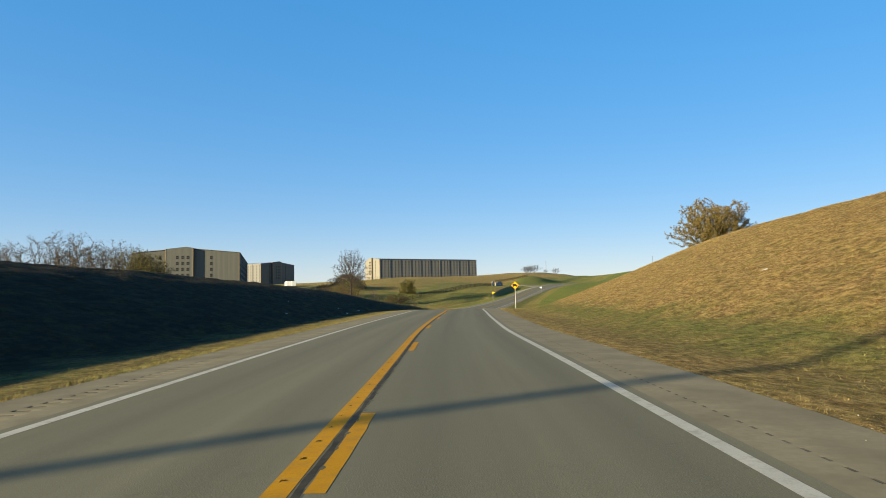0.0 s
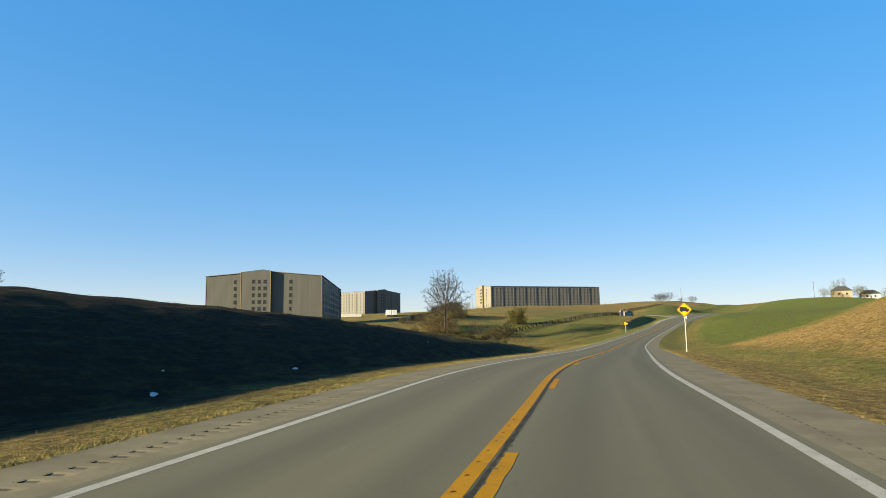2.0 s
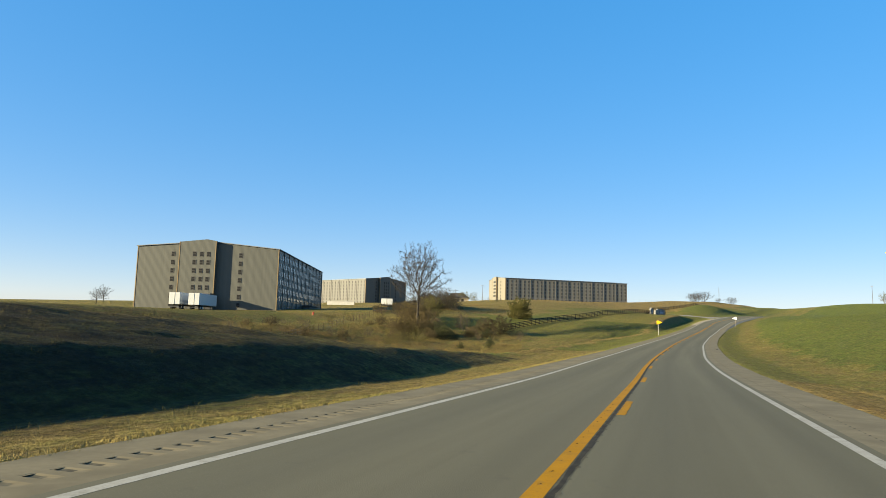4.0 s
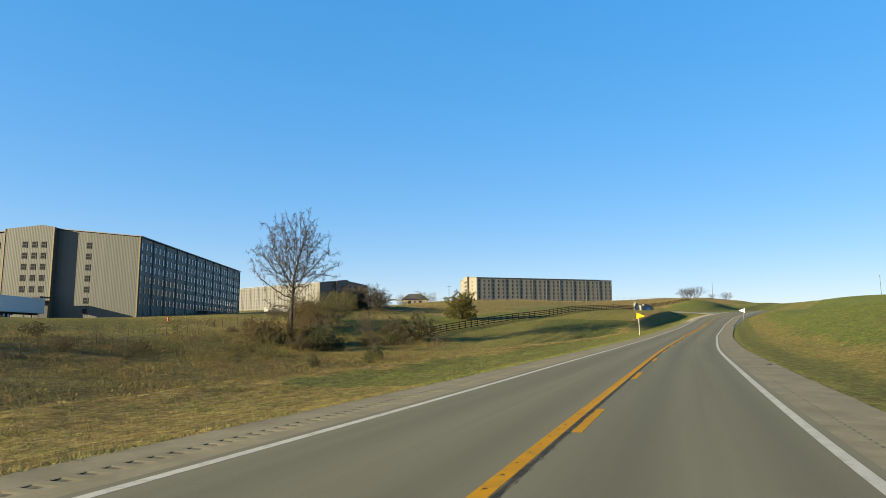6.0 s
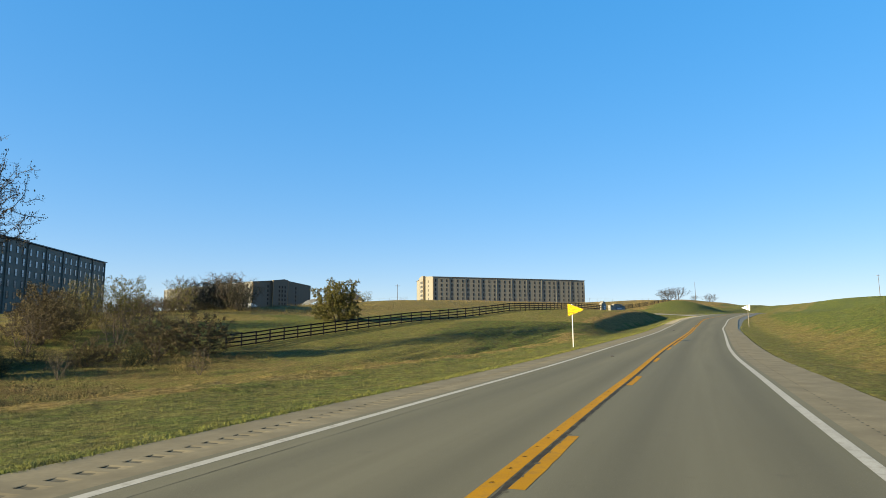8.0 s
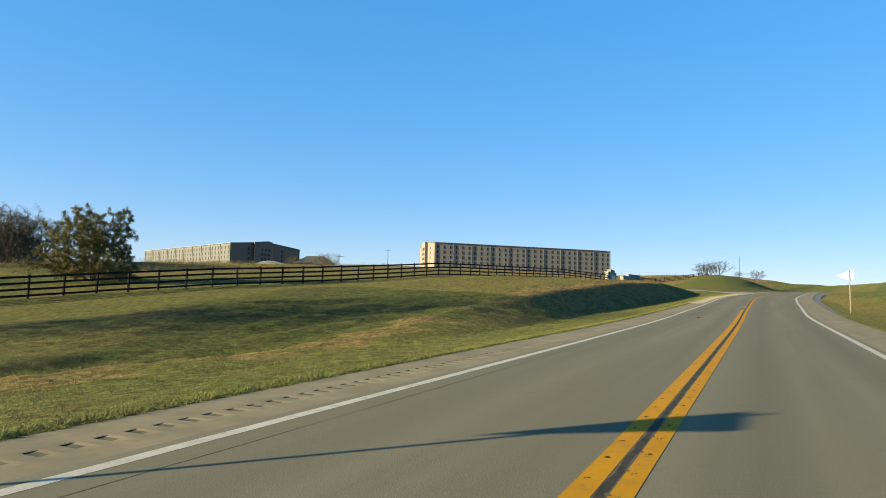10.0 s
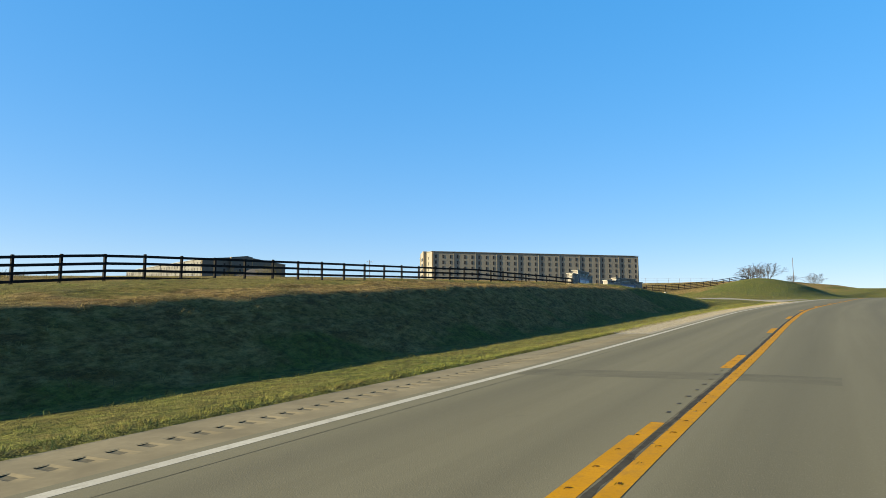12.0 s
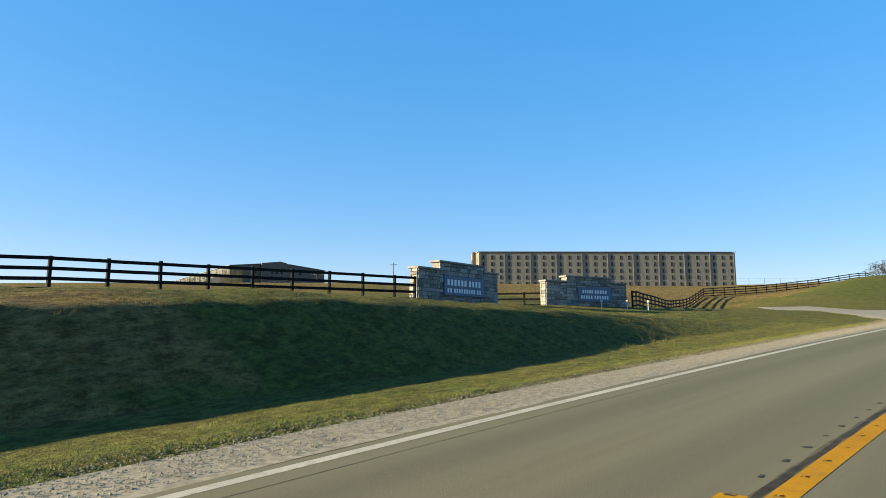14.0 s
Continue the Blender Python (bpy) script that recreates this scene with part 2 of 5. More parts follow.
def leafy(name, a, b):
    k = Nodes(name, 0.75, spec=0.2)
    c = k.mix(k.island(), a, b)
    return k.colour(k.mix(k.math("MULTIPLY", k.noise(0.9, 3), 0.5), c, tuple(v * 0.6 for v in a)))


M_LEAF_AUTUMN = leafy("autumn_leaves", (0.085, 0.070, 0.019), (0.225, 0.150, 0.036))
M_LEAF_OLIVE = leafy("olive_leaves", (0.072, 0.074, 0.016), (0.155, 0.125, 0.03))
M_LEAF_RUST = leafy("rust_leaves", (0.068, 0.054, 0.021), (0.138, 0.098, 0.038))
M_LEAF_DARK = leafy("cedar_needles", (0.036, 0.042, 0.014), (0.078, 0.078, 0.026))
M_LEAF_PRIVET = leafy("dark_hedge_leaves", (0.018, 0.022, 0.010), (0.045, 0.046, 0.020))
M_LEAF_GREY = leafy("dry_brown_leaves", (0.042, 0.032, 0.02), (0.085, 0.06, 0.034))


def make_brush():
    """Mixed dry brush: brown, olive and rust drifts."""
    k = Nodes("mixed_brush", 0.85, spec=0.1)
    c = k.mix(k.noise(0.3, 4, lo=0.38, hi=0.54), (0.150, 0.090, 0.036), (0.135, 0.125, 0.028))
    c = k.mix(k.math("MULTIPLY", k.noise(0.6, 4, lo=0.5, hi=0.60), 0.7), c, (0.13, 0.068, 0.026))
    c = k.mix(k.math("MULTIPLY", k.noise(1.1, 4, 0.65, lo=0.47, hi=0.60), 0.75), c, (0.045, 0.042, 0.016))
    c = k.mix(k.math("MULTIPLY", k.island(), 0.38), c, (0.19, 0.128, 0.058))
    k.soft_normal(0.4)
    return k.colour(c)


M_BRUSH = make_brush()


# ---- building helpers ----
def mesh(name, verts, faces, smooth=False):
    me = bpy.data.meshes.new(name)
    me.from_pydata([tuple(v) for v in verts], [], faces)
    me.validate()
    if smooth:
        me.shade_smooth()
    return me


def add(name, me, material, parent=None, label="", m=None):
    ob = new(name, me)
    if material is not None and not me.materials:
        me.materials.append(material)
    if parent is not None:
        ob.parent = parent
    if m is not None:
        ob.matrix_basis = m
    if label:
        ob["label"] = label
    return ob


def part(name, bm, material, parent, label="", m=None, smooth=False):
    me = bpy.data.meshes.new(name)
    bm.normal_update()
    bm.to_mesh(me)
    bm.free()
    if smooth:
        me.shade_smooth()
    return add(name, me, material, parent, label, m)


def box(bm, lo, hi, bevel=0.0):
    c = [(a + b) / 2 for a, b in zip(lo, hi)]
    d = [b - a for a, b in zip(lo, hi)]
    r = bmesh.ops.create_cube(bm, size=1.0, matrix=Matrix.Translation(c) @ Matrix.Diagonal((*d, 1)))
    if bevel:
        es = list({e for v in r["verts"] for e in v.link_edges})
        bmesh.ops.bevel(bm, geom=es, offset=bevel, segments=1, affect="EDGES")


def boxed(lo, hi, bevel=0.0):
    bm = bmesh.new()
    box(bm, lo, hi, bevel)
    return bm


def tube_bm(a, b, r0, r1, n=8):
    bm = bmesh.new()
    a, b = Vector(a), Vector(b)
    d = b - a
    bmesh.ops.create_cone(bm, cap_ends=True, segments=n, radius1=r0, radius2=r1, depth=d.length,
                          matrix=Matrix.Translation((a + b) / 2) @ d.to_track_quat("Z", "Y").to_matrix().to_4x4())
    return bm


def empty(name, m, label, category, group="", kind=""):
    ob = new(name)
    ob.matrix_basis = m
    ob.empty_display_size = 0.3
    return tagged(ob, label, category, group, kind)


def text_mesh(body, size, depth=0.004):
    """A mesh of raised letters, centred on the origin, facing -y, upright along z."""
    cu = bpy.data.curves.new("text", "FONT")
    cu.body, cu.size, cu.extrude, cu.align_x, cu.align_y, cu.resolution_u = body, size, depth, "CENTER", "CENTER", 2
    cu.offset = size * 0.015
    ob = bpy.data.objects.new("text", cu)
    me = bpy.data.meshes.new_from_object(ob)
    bpy.data.objects.remove(ob)
    me.transform(Matrix.Rotation(radians(90), 4, "X"))
    return me


# ---- road line: one station each 10 m of y ----
ROAD_Y = np.arange(-80.0, 481.0, 10.0)
ROAD_X = np.array([5.31, 5.03, 4.75, 4.47, 4.19, 3.91, 3.63, 3.35, 3.07, 2.79, 2.46, 2.43, 2.44, 2.56, 2.52, 3.07, 3.83, 4.60, 5.36, 6.13, 6.84, 7.71, 8.70, 9.87, 11.08, 12.30, 13.61, 15.09, 16.67, 18.18, 19.89, 21.76, 23.64, 25.51, 27.34, 29.17, 31.09, 33.04, 34.97, 36.92, 38.94, 41.05, 43.29, 45.66, 48.16, 50.79, 53.55, 56.44, 59.47, 62.63, 65.93, 69.37, 72.95, 76.68, 80.55, 84.57, 88.72])
ROAD_Z = np.array([-0.23, -0.23, -0.23, -0.23, -0.23, -0.23, -0.23, -0.23, -0.23, -0.21, -0.23, -0.19, -0.18, -0.16, -0.15, -0.26, -0.47, -0.68, -0.88, -1.08, -1.20, -1.26, -1.30, -1.26, -1.18, -1.11, -1.02, -0.86, -0.70, -0.51, -0.22, 0.11, 0.45, 0.79, 1.17, 1.65, 2.10, 2.61, 3.14, 3.67, 4.16, 4.64, 5.11, 5.59, 6.06, 6.52, 6.95, 7.38, 7.76, 8.09, 8.36, 8.54, 8.64, 8.67, 8.65, 8.61, 8.58])
_ty = np.arange(-80.0, 480.5, 1.0)


def _smooth(v, k=8):
    w = np.interp(_ty, ROAD_Y, v)
    e = np.r_[2 * w[0] - w[k:0:-1], w, 2 * w[-1] - w[-2:-k - 2:-1]]
    ker = np.hanning(2 * k + 1)
    return np.convolve(e, ker / ker.sum(), "valid")


ROAD_X = ROAD_X + np.interp(ROAD_Y, (275, 285, 292, 300, 312, 320, 335, 350, 370, 410), (0.0, -0.04, -0.1, -0.08, -0.06, 0.18, 0.75, 1.3, 1.8, 2.3))
_tx, _tz = _smooth(ROAD_X), _smooth(ROAD_Z)
SLOPE0, SLOPE1 = _tx[1] - _tx[0], _tx[-1] - _tx[-2]


def road_x(y):
    y = np.asarray(y, float)
    return np.interp(y, _ty, _tx) + np.minimum(y + 80, 0) * SLOPE0 + np.maximum(y - 480, 0) * SLOPE1


def road_z(y):
    y = np.asarray(y, float)
    return np.interp(y, _ty, _tz) - np.clip(y - 480, 0, 400) * 0.01


def road_turn(y):
    """The cosine of the road's heading at y."""
    s = (road_x(np.asarray(y) + 1.0) - road_x(np.asarray(y) - 1.0)) / 2
    return 1 / np.sqrt(1 + s * s), s


def on_road(y, u):
    """World x, y of the point u metres right of the centre line at station y."""
    c, s = road_turn(y)
    # the roadway widens to the right past the drive
    v = np.asarray(u, float)
    u = v + np.interp(y, (294, 304, 312, 320, 330, 342, 360), (0.0, 0.08, 0.22, 0.45, 0.78, 1.1, 1.3)) * np.clip((v + 4.0) / 3.8, 0.0, 1.0)
    u = u + np.interp(y, (265, 280, 300, 317, 340), (0.0, 0.45, 0.9, 1.1, 0.8)) * np.clip(v / 3.3, 0.0, 1.0)
    return road_x(y) + u * c, np.asarray(y) - u * c * s


# ---- lie of the land ----
LAND_Y = np.array([-80, 0, 40, 80, 110, 135, 160, 190, 215, 240, 265, 290, 320, 345, 380, 430, 500, 600], float)
REL, ABS = 0, 1
LAND = [
    (-600, ABS, [5, 5, 5, 5, 5, 5, 5, 5, 5, 5, 6, 7, 8, 9, 10, 11, 12, 12]),
    (-250, ABS, [4, 4, 4, 4, 4, 4, 4, 4, 4, 4, 4, 5, 6, 8, 10, 12, 13, 14]),
    (-150, ABS, [4, 4, 4, 4, 3.8, 3.8, 3.8, 3.8, 3.8, 3.8, 3.9, 4.2, 5, 6.5, 9, 13, 16, 16]),
    (-98, ABS, [4, 4, 4, 4, 3.6, 3.3, 3.0, 2.8, 2.9, 3.3, 5, 6.2, 8, 10, 13, 15.5, 17, 16]),
    (-76, ABS, [4, 4, 4, 3.5, 2, 0.3, 0, 0.0, 0.4, 2.0, 4.6, 6.6, 8.6, 10.2, 12, 14.5, 16.5, 16]),
    (-50, ABS, [4, 4, 4, 3, 0.5, -2.5, -3.2, -3.0, -2.2, 0.2, 3.1, 5.2, 7.0, 8.2, 9.5, 12.5, 15, 14]),
    (-32, ABS, [3.6, 3.6, 3.6, 2.9, 0.2, -3, -4, -3.6, -2.8, -0.8, 2.5, 5.05, 6.4, 6.7, 7.1, 10.5, 12, 11]),
    (-24, REL, [3.65, 3.65, 3.45, 2.95, 1.7, -1.6, -3, -2.8, -1.9, -0.6, 1.3, 2.4, 2.3, 1.35, 0.3, 2.2, 2.5, 1]),
    (-20, REL, [3.6, 3.6, 3.4, 2.9, 1.7, -0.9, -2.8, -2.6, -1.8, -0.75, 1.25, 2.1, 1.95, 0.85, 0.1, 1.8, 2, 0.7]),
    (-17, REL, [2.72, 2.70, 2.68, 2.55, 1.6, -0.5, -2.6, -2.4, -1.8, -0.95, 1.25, 2.05, 1.9, 0.7, 0.05, 1.5, 1.7, 0.55]),
    (-14.5, REL, [1.85, 1.85, 1.85, 1.8, 1.2, -0.2, -2.4, -2.2, -1.6, -1.0, 1.3, 2.1, 2.0, 0.5, 0.0, 1.2, 1.4, 0.4]),
    (-12, REL, [1.0, 1.0, 1.0, 1.0, 0.85, -0.1, -0.12, -0.06, -0.30, -0.55, 1.15, 1.75, 1.62, 0.2, -0.1, 0.5, 0.6, 0]),
    (-9.0, REL, [-0.12, -0.12, -0.12, -0.15, -0.3, -0.3, -0.22, -0.16, -0.30, -0.38, -0.3, -0.2, -0.2, -0.1, -0.1, -0.1, -0.1, -0.1]),
    (-5.5, REL, [-0.08] * 18),
    (5.02, REL, [-0.08] * 18),
    (8, REL, [-0.2, -0.2, -0.2, -0.2, -0.25, -0.3, -0.3, -0.3, -0.3, -0.3, -0.3, -0.3, -0.3, -0.3, -0.2, -0.2, -0.2, -0.2]),
    (11, REL, [0.2, 0.2, 0.2, 0.2, 0, -0.2, -0.1, 0, 0.1, 0.2, 0.1, 0, -0.1, -0.1, 0, 0, 0, 0]),
    (15, REL, [1.6, 1.6, 1.6, 1.6, 0.9, 0.5, 0.8, 1.4, 1.7, 1.6, 1.4, 1.0, 0.6, 0.2, 0.2, 0.2, 0.2, 0.2]),
    (20, REL, [3.6, 3.6, 3.6, 3.4, 2.4, 1.7, 2.0, 3.0, 3.6, 3.4, 2.7, 1.6, 0.7, 0.3, 0.3, 0.5, 0.5, 0.5]),
    (30, REL, [7.65, 7.65, 7.65, 7.45, 6.4, 4.6, 4.0, 4.6, 4.9, 4.5, 3.4, 1.9, 0.8, 0.3, 0.3, 0.7, 0.7, 0.7]),
    (50, REL, [10.8, 10.8, 10.8, 11.0, 10.6, 9.0, 6.4, 6.2, 5.9, 5.3, 3.8, 2.1, 0.9, 0.3, 0.2, 0.8, 0.8, 0.8]),
    (90, REL, [13, 13, 13, 13, 12, 11, 9, 8, 7.2, 6.3, 4.6, 2.8, 1.6, 0.9, 0.6, 1.5, 1, 1]),
    (200, REL, [13, 13, 13, 13, 12, 11, 10, 9, 8, 7, 6, 5, 4, 3, 2, 1, 0, 0]),
    (600, REL, [8, 8, 8, 8, 8, 8, 8, 8, 7, 6, 5, 4, 3, 2, 1, 0, -2, -2]),
]
LAND_U = np.array([row[0] for row in LAND], float)


def blob(x, y, cx, cy, rx, ry, turn, h):
    """A smooth hump."""
    c, s = math.cos(turn), math.sin(turn)
    a, b = ((x - cx) * c + (y - cy) * s) / rx, (-(x - cx) * s + (y - cy) * c) / ry
    return h * np.exp(-(a * a + b * b))


def land(x, y):
    """Height of the ground; x and y are arrays of one shape."""
    x, y = np.asarray(x, float), np.asarray(y, float)
    c, _ = road_turn(y)
    u = (x - road_x(y)) * c
    rz = road_z(y)
    cols = []
    for _, kind, vals in LAND:
        v = np.interp(y, LAND_Y, vals)
        cols.append(v + rz if kind == REL else v)
    cols = np.array(cols)
    uc = np.clip(u, LAND_U[0], LAND_U[-1])
    k = np.clip(np.searchsorted(LAND_U, uc) - 1, 0, len(LAND_U) - 2)
    f = (uc - LAND_U[k]) / (LAND_U[k + 1] - LAND_U[k])
    far = np.clip((np.abs(u) - 30) / 30, 0, 1)
    f = f * (1 - far) + (f * f * (3 - 2 * f)) * far
    lower, upper = np.take_along_axis(cols, k[None], 0)[0], np.take_along_axis(cols, (k + 1)[None], 0)[0]
    z = lower * (1 - f) + upper * f
    for hump in HUMPS:
        z = z + blob(x, y, *hump)
    return z


HUMPS = [(175, 575, 80, 80, 0, 13.0), (51, 441, 12, 30, -0.35, 3.4), (62, 560, 60, 60, 0, 4.5), (23, 397, 14, 12, 0, -0.8)]


def grain(x, y, seed):
    """Smooth value noise on a unit lattice, -1 to 1."""
    i, j = np.floor(x), np.floor(y)
    a, c = x - i, y - j
    a, c = a * a * (3 - 2 * a), c * c * (3 - 2 * c)

    def h(p, q):
        v = np.sin(p * 127.1 + q * 311.7 + seed * 74.7) * 43758.5453
        return 2 * (v - np.floor(v)) - 1
    return (h(i, j) * (1 - a) + h(i + 1, j) * a) * (1 - c) + (h(i, j + 1) * (1 - a) + h(i + 1, j + 1) * a) * c


def relief(x, y):
    """Small lumps of the sward: none on the road, low on the mown verges, high on the banks; stretched along the road."""
    x, y = np.asarray(x, float), np.asarray(y, float)
    u = (x - road_x(y)) * road_turn(y)[0]
    s = np.abs(u)
    near = np.clip((s - 5.9) / 2.5, 0, 1) * (0.35 + 0.65 * np.clip((s - 8) / 2.5, 0, 1))
    near = near * np.where((y > 336) & (y < 400) & (u < 0) & (u > -44), 0.15, 1.0)
    fine = np.clip((34 - s) / 10, 0, 1) * np.clip((360 - y) / 20, 0, 1) * np.clip((y + 30) / 10, 0, 1)
    broad = 0.05 * grain(x * 0.25, y * 0.18, 1) + 0.05 * grain(x * 0.7, y * 0.45, 2)
    tufts = np.where(y > 240, 0.95, np.where((y < 125) & (u < 0), 0.6, 1.0)) * (0.085 * np.abs(grain(x * 1.5, y * 0.8, 3)) + 0.05 * grain(x * 2.6, y * 1.7, 4))
    # low terraces that old mowing left on the slope under the fence
    slope = np.clip((y - 188) / 10, 0, 1) * np.clip((262 - y) / 10, 0, 1) * np.clip((-13.5 - u) / 2, 0, 1) * np.clip((u + 30) / 3, 0, 1)
    terrace = 0.13 * slope * np.sin(u * 2.3 + 2.2 * grain(x * 0.12, y * 0.10, 15)) * (0.6 + 0.4 * grain(x * 0.3, y * 0.12, 16))
    return near * (np.where((y > 255) & (u < 0), 0.45, 1.0) * broad + fine * tufts) + terrace


def ground_z(x, y):
    return float(land(np.array([x]), np.array([y]))[0])


def spread(*runs):
    out = []
    for a, b, step in runs:
        out += list(np.arange(a, b, step))
    return np.array(out)


# ---- ground ----
gy = np.r_[-2500, -1500, -800, -400, -200, spread((-120, -20, 8), (-20, 350, 0.55), (350, 370, 1.5), (370, 480, 4), (480, 640, 10)), 700, 800, 1000, 1400, 2000, 3000, 4000]
gu = np.r_[-3000, -1800, -1000, spread((-600, -200, 40), (-200, -100, 8), (-100, -40, 2.5), (-40, -22, 0.8), (-22, -5.6, 0.34)), -5.5, -5.05, 0, 4.6, 5.02,
           spread((5.36, 22, 0.34), (22, 40, 0.8), (40, 100, 3), (100, 300, 20)), 300, 400, 600, 1000, 1800, 3000]
GU, GY = np.meshgrid(gu, gy)
gc, _ = road_turn(GY)
GX = road_x(GY) + GU / gc
GZ = land(GX, GY)
GZ += relief(GX, GY)
GZ[(GU > -5.3) & (GU < 5.0)] -= 0.12
nv = len(gu)
gfaces = [(i * nv + j, i * nv + j + 1, (i + 1) * nv + j + 1, (i + 1) * nv + j) for i in range(len(gy) - 1) for j in range(nv - 1)]
gme = mesh("ground", np.c_[GX.ravel(), GY.ravel(), GZ.ravel()], gfaces, True)


def cover_of(x, y):
    """Vegetation by place: dry gold grass, lush green grass, rank unmown growth with painted shade, the left bank's
    painted shade (0 to 1 each).
    """
    c, _ = road_turn(y)
    u = (x - road_x(y)) * c
    u = u + 1.0 * np.sin(y * 0.9 + 1.3 * np.sin(x * 0.8)) * np.sin(x * 1.1 + 2.0 * np.sin(y * 0.37)) * (np.abs(u) > 7)
    wide = np.clip((np.abs(u) - 13) / 10, 0, 1)
    u = u + wide * 9 * (grain(x * 0.06, y * 0.06, 5) + 0.5 * grain(x * 0.17, y * 0.17, 6))
    y = y + wide * 9 * (grain(x * 0.06, y * 0.06, 7) + 0.5 * grain(x * 0.17, y * 0.17, 8))
    dry, lush, rank_shade, bank_shade = np.full(u.shape, 0.3), np.full(u.shape, 0.35), np.zeros(u.shape), np.zeros(u.shape)

    def put(arr, mask, value):
        arr[mask] = value
    put(dry, (u > 11.2) & (y < 118 - (u - 12) * 0.2), 1.0)
    put(lush, (u > 11.2) & (y < 118 - (u - 12) * 0.2), 0.0)
    foot = (u > 4.8) & (u < 12.6) & (y < 116)
    dry[foot] = np.interp(u[foot], (4.8, 6.2, 7.4, 10.0, 12.6), (0.85, 0.8, 0.62, 0.25, 1.0))
    lush[foot] = np.interp(u[foot], (4.8, 6.2, 7.4, 10.0, 12.6), (0.05, 0.12, 0.3, 0.8, 0.0))
    put(lush, (u > 11) & (y >= 125), 0.95)
    put(dry, (u > 11) & (y >= 125), 0.08)
    put(dry, (u < -5.3) & (u > -8) & (y < 130), 0.6)
    put(dry, (u < -14) & (y < 130) & (u > -40), 0.55)
    put(lush, (u < -5) & (u > np.where(y < 250, -12.6, -9.5)) & (y > 125), 0.8)
    put(dry, (u < -5) & (u > np.where(y < 250, -12.6, -9.5)) & (y > 125), 0.2)
    put(lush, (u < -12) & (u > -60) & (y > 200), 0.85)
    put(dry, (u < -12) & (u > -60) & (y > 200), 0.12)
    put(dry, (u < -60) & (y > 225), 0.5)
    put(dry, (u < -13) & (u > -90) & (y > 132) & (y < 225), 0.25)
    put(lush, (u < -13) & (u > -90) & (y > 132) & (y < 225), 0.0)
    # left bank: unmown growth, its shaded face also darkened by colour
    put(rank_shade, (u < -9.5) & (u > -46) & (y < 132), 1.0)
    put(rank_shade, (u < np.where(y < 250, -12.8, -10)) & (u > -46) & (y >= 200), 0.15)
    put(dry, (u < -10.6) & (u > -12.9) & (y > 140) & (y < 250), 0.7)
    put(lush, (u < -10.6) & (u > -12.9) & (y > 140) & (y < 250), 0.3)
    put(rank_shade, (u < -10) & (u > -46) & (y >= 258), 0.08)
    put(dry, (u < -13.6) & (u > -46) & (y >= 262), 0.35)
    put(lush, (u < -13.6) & (u > -46) & (y >= 262), 0.6)
    put(dry, (u < -5) & (u > -11) & (y > 112) & (y < 150), 0.6)
    put(lush, (u < -5) & (u > -11) & (y > 112) & (y < 150), 0.35)
    put(dry, (u < -9.4) & (u > -13.6) & (y >= 262), 0.9)
    put(lush, (u < -9.4) & (u > -13.6) & (y >= 262), 0.05)
    put(dry, (u < -8) & (u > -26) & (y >= 316), 0.22)
    put(lush, (u < -8) & (u > -26) & (y >= 316), 0.75)
    put(dry, (u < -52) & (u > -170) & (y >= 272), 0.65)
    put(lush, (u < -52) & (u > -170) & (y >= 272), 0.3)
    # slope turned from the sun: its dimmer light is painted as darker cover
    put(rank_shade, (u < -12.9) & (u > -24) & (y > 190) & (y < 262), 0.6)
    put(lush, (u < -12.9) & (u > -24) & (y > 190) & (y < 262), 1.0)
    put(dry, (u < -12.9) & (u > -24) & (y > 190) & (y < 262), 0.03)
    put(rank_shade, (u < -17.5) & (u > -20) & (y > 205) & (y < 262), 0.7)
    put(dry, (u < -22) & (u > -40) & (y > 215) & (y < 272), 0.3)
    put(dry, (u < -24) & (u > -170) & (y >= 398), 0.85)
    put(lush, (u < -24) & (u > -170) & (y >= 398), 0.1)
    # shade of the left bank put into the cover, fading out along y
    in_shade = (u < -6.9) & (u > -34) & (y < 122)
    bank_shade[in_shade] = np.interp(u[in_shade], (-8.4, -6.9), (1.0, 0.25)) * np.interp(y[in_shade], (90, 116), (1.0, 0.0))
    put(lush, (u < -5) & (u > -32) & (y > 400) & (y < 480), 0.9)
    put(dry, (u < -5) & (u > -32) & (y > 400) & (y < 480), 0.12)
    put(rank_shade, (u < -14.5) & (u > -90) & (y >= 132) & (y < 200), 0.9)
    put(dry, (u > 8) & (u <= 12) & (y >= 125), 0.4)
    put(lush, (u > 5) & (u <= 8) & (y >= 110), 0.9)
    return dry, lush, rank_shade, bank_shade


def set_cover(me, x, y):
    d, l, b, w = cover_of(x, y)
    col = me.color_attributes.new("cover", "FLOAT_COLOR", "POINT")
    buf = np.ones((len(x), 4), np.float32)
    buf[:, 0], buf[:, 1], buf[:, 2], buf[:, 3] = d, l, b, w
    col.data.foreach_set("color", buf.ravel())


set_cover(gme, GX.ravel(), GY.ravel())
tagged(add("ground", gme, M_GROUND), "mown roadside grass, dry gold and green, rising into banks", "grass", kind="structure")


